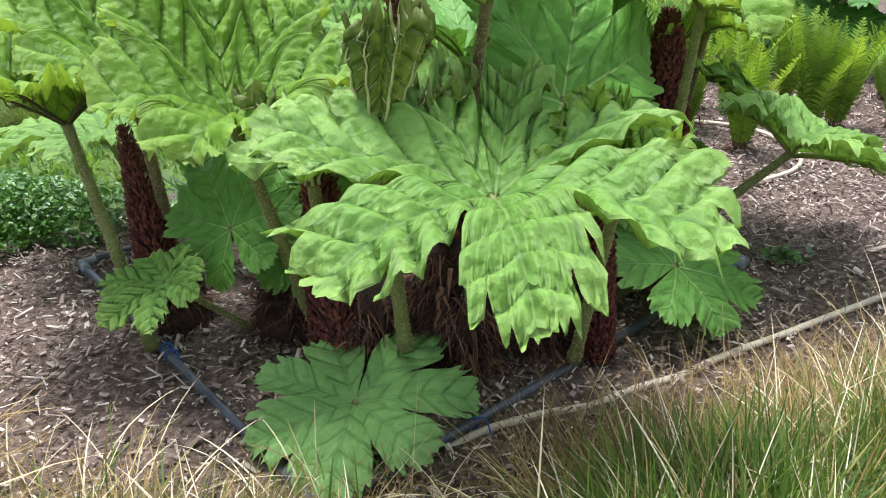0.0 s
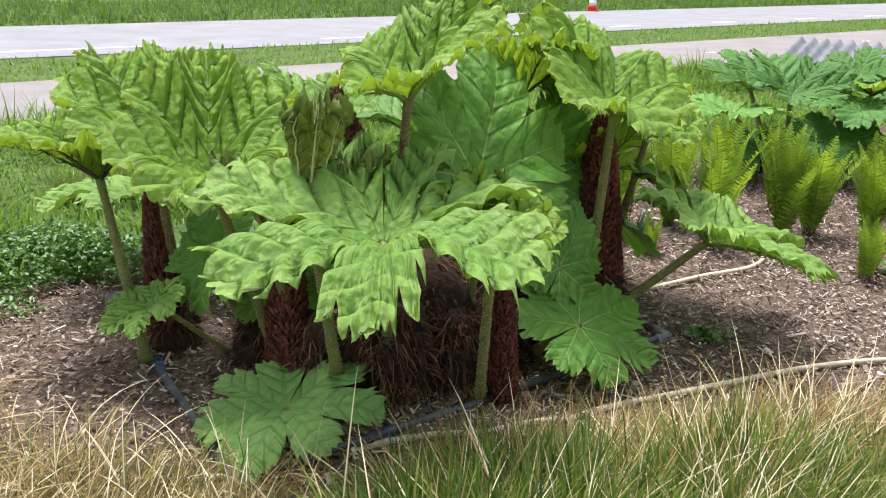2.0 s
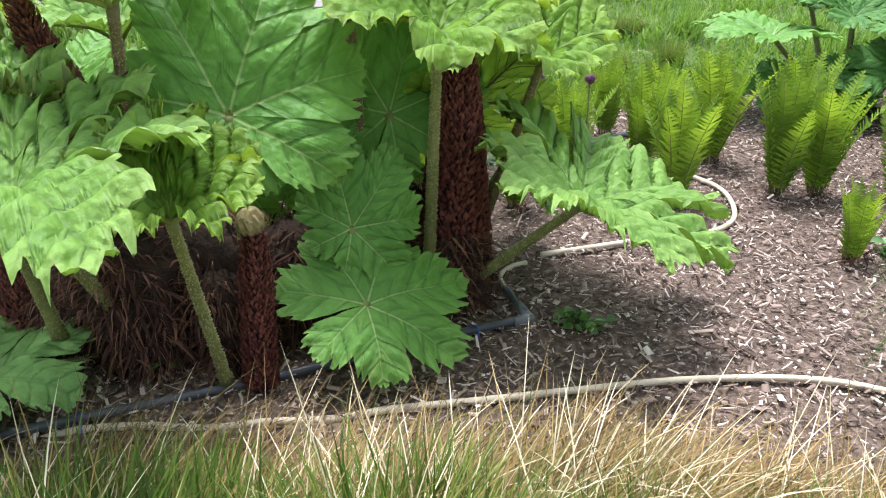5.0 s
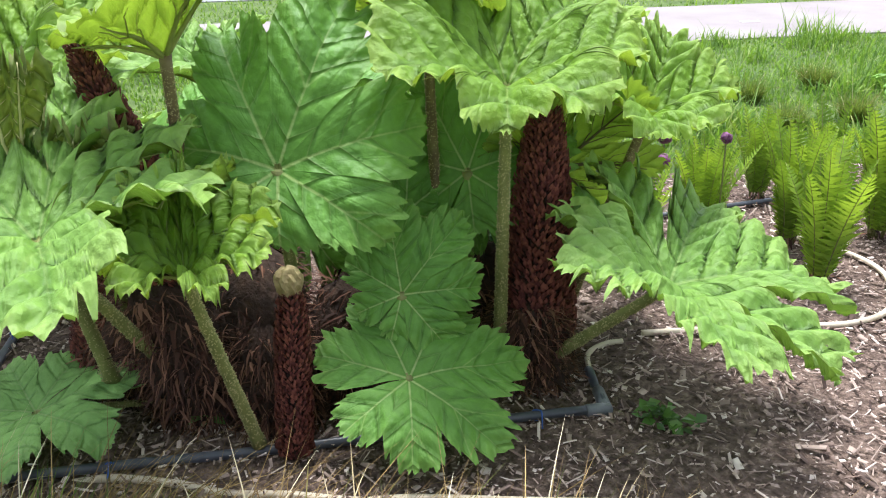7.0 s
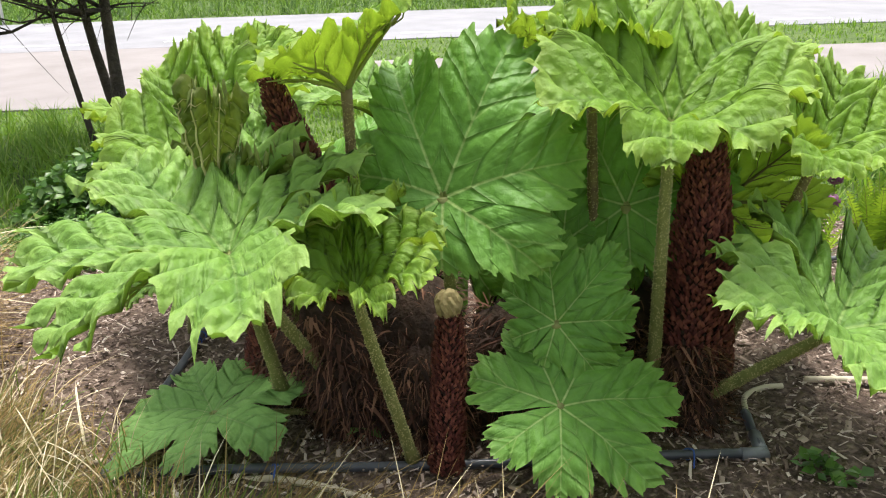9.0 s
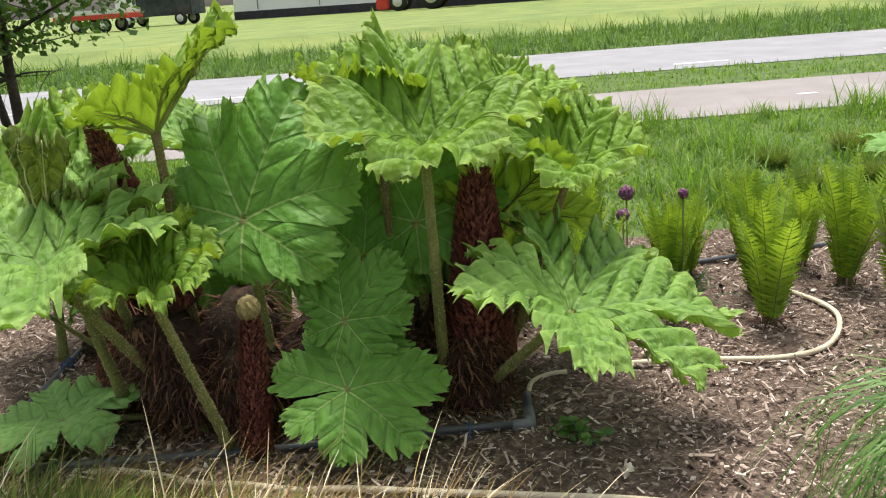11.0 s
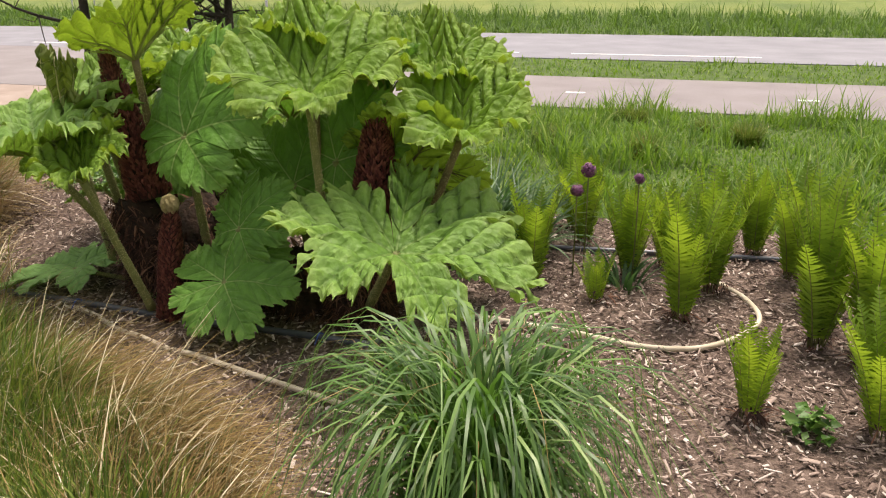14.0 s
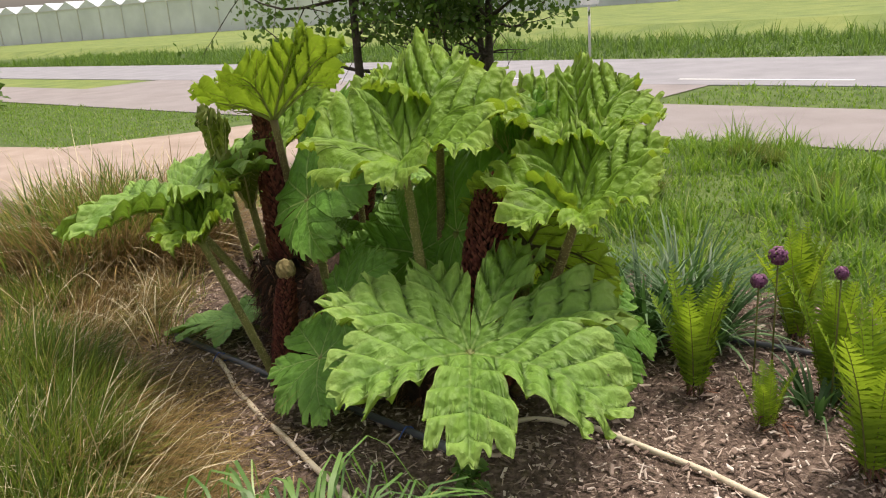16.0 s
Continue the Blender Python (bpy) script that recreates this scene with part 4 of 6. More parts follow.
# ---- second giant rhubarb, beyond the ferns ----
plant = root("giant_rhubarb", (2.3, 6.6, 0.0), "dark green giant rhubarb clump behind the ferns", "plant", "giant rhubarbs")
leaf(plant, (2.25, 6.55, 0.80), 0.72, (2.3, 6.6, 0.05), az=110, drop=-22, a0=36, a1=-4, mat=DEEP, seed=41, pleat=0.25, quilt=0.03)
leaf(plant, (1.75, 6.2, 0.66), 0.62, (2.2, 6.6, 0.05), az=-130, drop=2, a0=26, a1=-16, mat=MATURE, seed=42, quilt=0.025)
leaf(plant, (2.95, 6.75, 0.82), 0.58, (2.4, 6.6, 0.05), az=-20, a0=42, a1=0, mat=YOUNG, seed=43, rib_mat=RIB_DARK)
leaf(plant, (2.60, 6.3, 0.5), 0.52, (2.4, 6.5, 0.05), az=-80, drop=30, a0=12, a1=-18, mat=DEEP, seed=44)
leaf(plant, (2.0, 6.95, 0.78), 0.60, (2.2, 6.7, 0.05), az=120, drop=-15, a0=40, a1=0, mat=DEEP, seed=45)
leaf(plant, (3.25, 7.1, 0.6), 0.60, (2.6, 6.7, 0.05), az=10, a0=30, a1=-10, mat=DEEP, seed=46)
leaf(plant, (3.5, 6.6, 0.45), 0.50, (2.8, 6.7, 0.05), az=-30, drop=10, a0=20, a1=-15, mat=DEEP, seed=49)
leaf(plant, (2.2, 6.2, 0.40), 0.42, (2.3, 6.5, 0.05), az=-100, drop=35, a0=12, a1=-15, mat=DEEP, seed=50)
leaf(plant, (2.75, 6.35, 0.72), 0.62, (2.4, 6.55, 0.05), az=-60, drop=12, a0=24, a1=-14, mat=DEEP, seed=51, quilt=0.025)
leaf(plant, (3.3, 6.35, 0.66), 0.58, (2.6, 6.6, 0.05), az=-40, drop=14, a0=22, a1=-16, mat=DEEP, seed=52, quilt=0.025)
leaf(plant, (3.1, 6.2, 0.34), 0.46, (2.5, 6.5, 0.05), az=-70, drop=30, a0=14, a1=-18, mat=DEEP, seed=53)
leaf(plant, (1.95, 6.15, 0.36), 0.42, (2.2, 6.5, 0.05), az=-120, drop=28, a0=14, a1=-18, mat=DEEP, seed=54)
leaf(plant, (2.9, 7.0, 0.95), 0.55, (2.5, 6.7, 0.05), az=60, drop=-15, a0=34, a1=0, mat=DEEP, seed=55, quilt=0.025)
crown(plant, (2.3, 6.6, 0.0), (2.3, 6.55, 0.35), 0.17, 47, 500)
crown(plant, (2.0, 6.55, 0.0), (2.0, 6.5, 0.25), 0.14, 48, 300)
plant.location = (2.55, 6.8, 0.0)
plant.scale = (1.0, 1.0, 0.8)


# ---- shuttlecock ferns ----
def frond_mesh(name, L, seed, lean, curl, pairs=30, tipcurl=0.0):
    """One upright frond: a curved stem with two rows of toothed leaflets. It leans towards +x."""
    rng = np.random.default_rng(seed)
    n = 24
    p = np.zeros(3)
    pts, tans = [], []
    for k in range(n + 1):
        u = k / n
        a = lean + curl * u ** 1.5 + tipcurl * max(u - 0.85, 0) / 0.15
        t = np.array([math.sin(a), 0, math.cos(a)])
        pts.append(p.copy()), tans.append(t)
        p = p + t * L / n
    pts, tans = np.array(pts), np.array(tans)
    parts = []
    co, tr = [], []
    y = np.array([0, 1.0, 0])
    for k in range(pairs):
        u = 0.10 + 0.89 * (k + 0.5) / pairs
        i = min(int(u * n), n - 1)
        c = pts[i] + (pts[i + 1] - pts[i]) * (u * n - i)
        t = tans[i]
        nrm = np.cross(y, t)
        size = L * 0.165 * (math.sin(math.pi * min((u - 0.02) / 0.98, 1) ** 0.75) ** 0.8 * 0.95 + 0.04)
        wd = L * 0.89 / pairs * 0.47
        for sg in (-1, 1):
            out = y * sg * 0.9 + t * rng.uniform(0.25, 0.5) + nrm * (rng.uniform(-0.35, 0.05))
            out = unit(out)
            al = unit(t - out * t.dot(out))
            o = len(co)
            m = 5
            for j in range(m):
                f = j / m
                q = c + out * size * f - nrm * 0.02 * f * f * L * 0.5
                ww = wd * (1 - f ** 1.8) * (1.0 if j % 2 else 0.72)
                co += [q - al * ww, q + al * ww]
            co.append(c + out * size - nrm * 0.012 * L)
            for j in range(m - 1):
                a = o + 2 * j
                tr += [(a, a + 1, a + 3), (a, a + 3, a + 2)]
            tr.append((o + 2 * m - 2, o + 2 * m - 1, o + 2 * m))
    blades = arrays_mesh(name, np.array(co), np.array(tr), FERN)
    sc, st = tube_arrays(pts[::2], np.linspace(0.005, 0.0012, len(pts[::2])) * (L / 0.6) ** 0.5, 5)
    return blades, arrays_mesh("stem", sc, st, FERN_STEM)


FRONDS = [frond_mesh("frond", 1.0, 60 + i, *q) for i, q in enumerate([(0.07, 0.28), (0.13, 0.36), (0.05, 0.20), (0.18, 0.42), (0.09, 0.24, 30, 2.2)])]


def fern(x, y, h, count, seed, spread=1.0, young=False):
    rng = np.random.default_rng(seed)
    f = root("shuttlecock_fern", (x, y, 0.0), "upright bright green shuttlecock fern in bark mulch", "fern", "shuttlecock ferns")
    count += 6
    for k in range(count):
        a = 2 * math.pi * (k + rng.uniform(-0.3, 0.3)) / count
        b, s = FRONDS[4 if young and rng.random() < 0.6 else rng.integers(0, 4)]
        ob = child("frond", b, f)
        sc = h * rng.uniform(0.8, 1.08)
        ob.matrix_basis = pose(0.03 * math.cos(a), 0.03 * math.sin(a), 0, 0, 0, math.degrees(a)) @ pose(0, 0, 0, 0, rng.uniform(-6, 8) * spread, 0) @ Matrix.Diagonal((sc * spread, sc, sc, 1))
        child("stem", s, ob, "thin green fern stem")
    rt, ft = crown_mesh("root", (x, y, 0), (x, y, 0.07), 0.04, seed, 60)
    o = np.array([x, y, 0])
    child("root_ball", arrays_mesh("root_ball", ft[0] - o, ft[1], FIBRE), f, "brown fibrous fern base")
    return f


FERNS = [(1.62, 4.51, .62, 9), (1.04, 4.66, .55, 8), (1.23, 4.31, .26, 5), (2.42, 4.14, .40, 6), (0.89, 4.15, .55, 8), (2.11, 4.84, .68, 10),
         (0.47, 4.78, .55, 8), (2.30, 4.92, .66, 9), (1.40, 4.90, .62, 9), (1.75, 5.22, .66, 9), (2.73, 4.45, .52, 9), (2.69, 4.98, .60, 9),
         (2.97, 4.75, .50, 9), (3.22, 4.27, .38, 7), (3.31, 4.53, .34, 6), (3.36, 4.98, .58, 9), (3.38, 5.54, .62, 9), (3.75, 5.6, .62, 9),
         (1.0, 4.95, .5, 8), (1.46, 5.4, .6, 8), (3.46, 4.34, .2, 5), (3.75, 4.8, .5, 8), (4.1, 5.2, .55, 8), (2.2, 5.5, .62, 9), (2.9, 5.6, .6, 9),
         (0.2, 4.9, .5, 8), (4.3, 5.9, .6, 8), (3.7, 6.3, .6, 8), (1.1, 5.5, .5, 8)]
for i, (x, y, h, c) in enumerate(FERNS):
    fern(x, y, h, c, 100 + i, young=i in (12, 13, 14, 15))


# ---- pendulous sedge clump ----
def sedge():
    rng = np.random.default_rng(5)
    s = root("sedge_clump", (2.82, 2.78, 0.0), "large arching clump of green sedge with pale tips", "ornamental grass")
    for nm, cnt, wid, mat, lab in (("foliage", 1050, 0.0165, SEDGE, ""), ("dry_stalk_tuft", 90, 0.004, STRAW, "thin straw coloured stalks")):
        r = 0.13 * np.sqrt(rng.random(cnt))
        a = rng.uniform(0, 6.283, cnt)
        base = np.stack([r * np.cos(a), r * np.sin(a), np.zeros(cnt)], 1)
        head = a + rng.normal(0, 1.2, cnt)
        co, tr = ribbons(rng, base, head, rng.uniform(0.5, 1.35, cnt), rng.uniform(0.45, 1.3, cnt) * wid, rng.uniform(0.0, 0.36, cnt), rng.uniform(2.1, 3.1, cnt), 12, 1.0, -0.36)
        child(nm, arrays_mesh(nm, co * np.array([0.9, 0.9, 1.1]), tr, mat), s, lab)


sedge()


# ---- tussocks of rough grass along the edge of the bed ----
def tussock_meshes(seed, green, straw, stalks, hgt, spread):
    rng = np.random.default_rng(seed)
    out = []
    for cnt, mat, w, hh, lo, sg in ((green, TUSSOCK, 0.0078, hgt, 0.03, 4), (straw, STRAW, 0.005, hgt * 1.05, 0.25, 5), (stalks, CREAM, 0.0055, hgt * 1.4, 0.25, 7)):
        r = spread * np.sqrt(rng.random(cnt))
        a = rng.uniform(0, 6.283, cnt)
        base = np.stack([r * np.cos(a), r * np.sin(a), np.zeros(cnt)], 1)
        co, tr = ribbons(rng, base, a + rng.normal(0, 0.9, cnt), rng.uniform(0.45, 1.15, cnt) * hh, rng.uniform(0.6, 1.3, cnt) * w, rng.uniform(lo - 0.05, lo + 0.45, cnt), rng.uniform(0.2, 1.6, cnt), sg, 0.7)
        out.append(arrays_mesh("grass_tuft", co, tr, mat))
    return out


GREEN_TUFTS = [tussock_meshes(200 + i, 900, 50, 9, 0.40, 0.20) for i in range(3)]
MIXED_TUFTS = [tussock_meshes(210 + i, 760, 110, 14, 0.38, 0.20) for i in range(3)]
DRY_TUFTS = [tussock_meshes(220 + i, 60, 430, 30, 0.42, 0.24) for i in range(3)]
SPARSE_TUFTS = [tussock_meshes(230 + i, 8, 20, 9, 0.34, 0.14) for i in range(2)]


def tuft(x, y, kind, sc, seed):
    rng = np.random.default_rng(seed)
    g, s, c = kind[rng.integers(0, len(kind))]
    dry = kind is DRY_TUFTS or kind is SPARSE_TUFTS
    lab = "tuft of bleached dry grass on the mulch" if dry else "rough green grass tussock with straw tips"
    t = root("grass_tussock", (x, y, 0.0), lab, "grass", "grass tussocks along the bed")
    t.rotation_euler = (0, 0, rng.uniform(0, 6.28))
    t.scale = (sc, sc, sc * rng.uniform(0.85, 1.15))
    child("green_tuft", g, t)
    child("straw_tuft", s, t, "dry straw coloured grass")
    child("stalk_tuft", c, t, "bleached cream flower stalks")
    return t


def back_edge(x):
    """Where the rough grass ends and the bark begins."""
    return 1.40 + 0.40 * x


rng = np.random.default_rng(77)
k = 0
for i in range(17):
    for j in range(5):
        x = 0.42 + 2.0 * i / 16 + rng.uniform(-0.07, 0.07)
        y = back_edge(x) - (0.18 if x < 0.6 else 0.12) - 0.20 * j + rng.uniform(-0.07, 0.07)
        sort = DRY_TUFTS if (x > 0.9 and j == 0 and rng.random() < 0.6) or (x > 1.6 and j == 1 and rng.random() < 0.6) or (j >= 3 and rng.random() < (0.5 if x < 0.6 else 0.08)) else (MIXED_TUFTS if rng.random() < (0.8, 0.5, 0.3, 0.15, 0.1)[j] else GREEN_TUFTS)
        tuft(x, y, sort, rng.uniform(0.70, 1.0) * (0.62, 1.05, 0.95, 0.85, 0.8)[j] * (1.3 if x < 0.75 else 1.0), 300 + k)
        k += 1
for i in range(22):
    x = rng.uniform(-1.5, -0.1)
    y = rng.uniform(0.7, 1.75) + 0.1 * x
    tuft(x, y, SPARSE_TUFTS if y > 1.0 else (DRY_TUFTS if rng.random() < 0.5 else MIXED_TUFTS), rng.uniform(0.7, 1.0), 400 + i)


def flopped(x, y, heading, count, length, seed, mat=STRAW, label="golden dry grass flopped over the bark", width=0.0048, spread=0.16):
    """A tuft of long dry blades that all lean the same way and lie down at their tips."""
    rng = np.random.default_rng(seed)
    t = root("dry_grass_tuft", (x, y, 0.0), label, "grass", "dry grass tufts")
    r, a = spread * np.sqrt(rng.random(count)), rng.uniform(0, 6.283, count)
    base = np.stack([r * np.cos(a), r * np.sin(a), np.zeros(count)], 1)
    co, tr = ribbons(rng, base, heading + rng.normal(0, 0.55, count), length * rng.uniform(0.45, 1.15, count), width * rng.uniform(0.6, 1.3, count), rng.uniform(0.35, 1.0, count), rng.uniform(0.5, 1.1, count), 7, 0.7)
    child("straw_tuft", arrays_mesh("straw_tuft", co, tr, mat), t)
    co, tr = ribbons(rng, base[:count // 14], heading + rng.normal(0, 0.8, count // 14), length * rng.uniform(0.7, 1.3, count // 14), np.full(count // 14, 0.005), rng.uniform(0.1, 0.7, count // 14), rng.uniform(0.4, 1.4, count // 14), 7, 0.7)
    child("stalk_tuft", arrays_mesh("stalk_tuft", co, tr, CREAM), t, "bleached cream flower stalks")
    return t


for i in range(24):
    x = 0.45 + 1.7 * (i / 23) + rng.uniform(-0.06, 0.06)
    y = back_edge(x) + rng.uniform(-0.14, 0.08)
    far = min(max((x - 0.7) / 0.7, 0.0), 1.0)
    flopped(x, y, 1.6 - 0.5 * x + rng.normal(0, 0.3), int(50 + 110 * far), rng.uniform(0.26, 0.36) + 0.12 * far, 1000 + i, STRAW if i % 4 else OLIVE)
for i in range(10):
    x = rng.uniform(1.2, 2.1)
    flopped(x, back_edge(x) - rng.uniform(0.1, 0.35), 0.5 + rng.normal(0, 0.4), 110, rng.uniform(0.36, 0.5), 1100 + i, OLIVE if i % 2 else STRAW)
for i in range(30):
    x = rng.uniform(-0.2, 1.9)
    flopped(x, back_edge(x) - rng.uniform(0.45, 0.95), 0.7 + rng.normal(0, 0.5), 170, rng.uniform(0.38, 0.5), 1400 + i, STRAW if x < 0.4 and i % 4 else OLIVE)
for i in range(9):
    x = 0.45 + 0.8 * i / 8
    flopped(x, back_edge(x) - rng.uniform(0.15, 0.42), 1.2 + rng.normal(0, 0.4), 150, rng.uniform(0.36, 0.48), 1600 + i, STRAW)
for i in range(9):
    flopped(-0.95 + 0.095 * i, 1.28 + rng.uniform(-0.12, 0.2), rng.uniform(0.8, 2.4), 150, rng.uniform(0.24, 0.34), 1500 + i, OLIVE if i % 3 else STRAW, "low olive grass thinning out over the bark", 0.0048, 0.13)
# the big tussock at the corner of the bed
for i in range(15):
    a, r = i * 2.4, 0.55 * math.sqrt((i + 0.5) / 15)
    tuft(-2.0 + r * math.cos(a), 0.75 + r * math.sin(a), DRY_TUFTS if i % 2 else MIXED_TUFTS, rng.uniform(1.5, 1.95), 500 + i)
for i in range(20):
    a = -0.6 + 2.6 * i / 19
    flopped(-2.0 + 0.55 * math.cos(a), 0.75 + 0.55 * math.sin(a), a + rng.normal(0, 0.2), 260, rng.uniform(0.6, 0.85), 1200 + i, label="long dry straw hanging from the big tussock", spread=0.2)
# low straw between that tussock and the bark
for i in range(30):
    x = rng.uniform(-1.5, 0.7)
    flopped(x, rng.uniform(0.75, 1.30) + 0.10 * x, rng.uniform(-0.3, 1.8), 120, rng.uniform(0.22, 0.36), 1300 + i)


rng = np.random.default_rng(78)
for i in range(22):
    s, m = rng.uniform(-2.5, 7.5), rng.uniform(4.0, 7.4)
    tuft(D[0] * s + N[0] * m, D[1] * s + N[1] * m, GREEN_TUFTS, rng.uniform(0.35, 0.6), 700 + i)


# ---- mulch chips, straw litter ----
def chips():
    rng = np.random.default_rng(9)
    n = 95000
    s, m = rng.uniform(-2.2, 8.0, n), rng.uniform(-0.9, 3.55, n)
    c = np.stack([D[0] * s + N[0] * m, D[1] * s + N[1] * m, np.full(n, 0.012)], 1)
    c[:, 2] += rng.uniform(0, 0.014, n)
    l, w, t = 0.003 + np.minimum(rng.exponential(0.0085, n), 0.035), 0.0012 + np.minimum(rng.exponential(0.0026, n), 0.012), rng.uniform(0.001, 0.003, n)
    a = rng.uniform(0, 6.283, n)
    tilt = rng.normal(0, 0.35, n)
    ax = np.stack([np.cos(a) * np.cos(tilt), np.sin(a) * np.cos(tilt), np.sin(tilt)], 1)
    sd = np.stack([-np.sin(a), np.cos(a), rng.normal(0, 0.25, n)], 1)
    up = np.cross(ax, sd)
    e = [c - ax * l[:, None] - sd * w[:, None], c + ax * l[:, None] - sd * (w * 0.6)[:, None], c + ax * (l * 0.8)[:, None] + sd * w[:, None], c - ax * (l * 0.9)[:, None] + sd * w[:, None]]
    co = np.stack(e + [q + up * t[:, None] for q in e], 1).reshape(-1, 3)
    f = np.array([(4, 5, 6), (4, 6, 7), (0, 1, 5), (0, 5, 4), (2, 3, 7), (2, 7, 6)])
    tr = (f[None] + (np.arange(n) * 8)[:, None, None]).reshape(-1, 3)
    tagged(new("wood_chips", arrays_mesh("wood_chips", co, tr, CHIP)), "loose brown and grey wood chip mulch", "mulch", kind="stuff")


chips()


def litter():
    rng = np.random.default_rng(10)
    n = 7000
    x = np.where(rng.random(n) < 0.3, rng.uniform(-2.2, 0.0, n), rng.uniform(-0.3, 2.3, n))
    y = 1.75 - 1.6 * rng.random(n) ** 0.7 + 0.30 * np.clip(x, 0, 3)
    base = np.stack([x, y, rng.uniform(0.01, 0.05, n)], 1)
    co, tr = ribbons(rng, base, rng.uniform(0, 6.283, n), rng.uniform(0.12, 0.45, n), rng.uniform(0.002, 0.0045, n), rng.uniform(1.1, 1.6, n), rng.uniform(-0.1, 0.4, n), 4)
    tagged(new("straw_litter", arrays_mesh("straw_litter", co, tr, STRAW)), "flattened dry straw lying over the mulch", "straw", kind="stuff")
    n = 2400
    x = rng.uniform(0.2, 1.9, n)
    y = 1.45 + 0.38 * x + rng.normal(0, 0.18, n)
    base = np.stack([x, y, rng.uniform(0.01, 0.05, n)], 1)
    co, tr = ribbons(rng, base, rng.normal(0.9, 0.9, n), rng.uniform(0.2, 0.5, n), rng.uniform(0.002, 0.0045, n), rng.uniform(0.9, 1.5, n), rng.uniform(0.1, 0.7, n), 4)
    tagged(new("straw_litter", arrays_mesh("straw_litter", co, tr, STRAW)), "brown flattened grass behind the tussocks", "straw", kind="stuff")


litter()


# ---- watering pipe and hoses ----
def pipe_run(name, pts, r, mat, label, category, steps=40, sides=10, group=""):
    co, tr = tube_arrays(smooth_line(pts, steps) if steps else np.array(pts, float), r, sides)
    return tagged(new(name, arrays_mesh(name, co, tr, mat, True)), label, category, group)


def irrigation():
    z = 0.024
    A, F, B = (-1.50, 2.97, z), (-0.30, 1.62, z), (1.23, 3.10, z)
    pr = root("irrigation_pipe", (0, 0, 0), "dark plastic irrigation pipe laid round the clump", "pipe")
    Bk = (1.08, 3.29, z)
    for p, q in ((A, F), (F, B), (B, Bk), (A, (-1.15, 3.35, z))):
        p, q = np.array(p), np.array(q)
        n = 14
        line = p + (q - p) * np.linspace(0, 1, n)[:, None]
        line[:, 2] += 0.006 * np.sin(np.linspace(0, 9, n))
        co, tr = tube_arrays(line, 0.0165, 10)
        child("pipe", arrays_mesh("pipe", co, tr, PIPE, True), pr)
    for c in (A, F, B):
        c = np.array(c)
        parts = []
        for d in ((A, F, B)):
            if np.linalg.norm(np.array(d) - c) > 0.1 and not (tuple(c) == A and d == B) and not (tuple(c) == B and d == A):
                w = unit(np.array(d) - c)
                parts.append(tube_arrays(np.array([c - w * 0.012, c + w * 0.07]), 0.0215, 12))
        if tuple(c) == B:
            w = unit(np.array(Bk) - c)
            parts.append(tube_arrays(np.array([c - w * 0.012, c + w * 0.11]), 0.0215, 12))
        if tuple(c) == A:
            parts.append(tube_arrays(np.array([c, c + unit(np.array((0.35, 0.38, 0))) * 0.06]), 0.0215, 12))
        co, tr = join(parts)
        child("elbow", arrays_mesh("elbow", co, tr, PIPE_JOINT, True), pr, "grey plastic pipe elbow")
    for p in ((-0.93, 2.33), (0.10, 2.0), (1.05, 2.94), (-0.96, 2.37)):
        ring = [(p[0] + 0.02 * math.cos(a) * 0.7, p[1] + 0.02 * math.cos(a) * 0.7, z + 0.021 * math.sin(a)) for a in np.linspace(0, 6.2, 14)]
        tail = [(p[0], p[1], z + 0.02), (p[0] + 0.03, p[1] - 0.02, z + 0.035), (p[0] + 0.05, p[1] - 0.05, z - 0.005)]
        co, tr = join([tube_arrays(np.array(ring), 0.0035, 5), tube_arrays(smooth_line(tail, 8), 0.003, 5)])
        child("cord_tie", arrays_mesh("cord_tie", co, tr, BLUE_CORD), pr, "blue cord knotted round the pipe")


irrigation()
hz = 0.022
pipe_run("garden_hose", [(-0.52, 1.57, hz), (-0.36, 1.66, 0.016), (-0.2, 1.76, -0.012), (-0.02, 1.90, -0.02), (0.12, 1.98, 0.010), (0.30, 2.06, 0.016), (0.47, 2.13, 0.004), (0.62, 2.21, 0.012), (0.80, 2.31, 0.002), (0.95, 2.40, 0.016), (1.22, 2.55, hz), (1.5, 2.72, hz), (1.87, 2.93, hz), (2.3, 3.08, hz), (2.75, 3.05, hz)], 0.0125,
         HOSE, "weathered beige garden hose lying on mulch", "hose", 70, 10, "garden hoses")
pipe_run("garden_hose", [(1.14, 3.66, hz), (1.3, 3.79, hz), (1.52, 3.97, hz), (1.80, 4.17, hz), (1.92, 4.42, hz), (1.84, 4.78, hz), (1.6, 4.95, hz), (1.3, 5.0, hz)], 0.0125,
         HOSE, "weathered beige garden hose lying on mulch", "hose", 60, 10, "garden hoses")
pipe_run("irrigation_pipe", [(0.2, 4.2, hz), (0.6, 4.72, hz), (1.18, 5.46, hz), (1.6, 6.0, hz)], 0.016, PIPE, "dark plastic pipe behind the ferns", "pipe", 30, 10)
pipe_run("hose_end", [(1.08, 3.30, hz), (1.03, 3.40, hz), (1.05, 3.50, hz), (1.10, 3.56, hz)], 0.0105, HOSE, "short beige hose end pushed into the pipe", "hose", 20, 10)


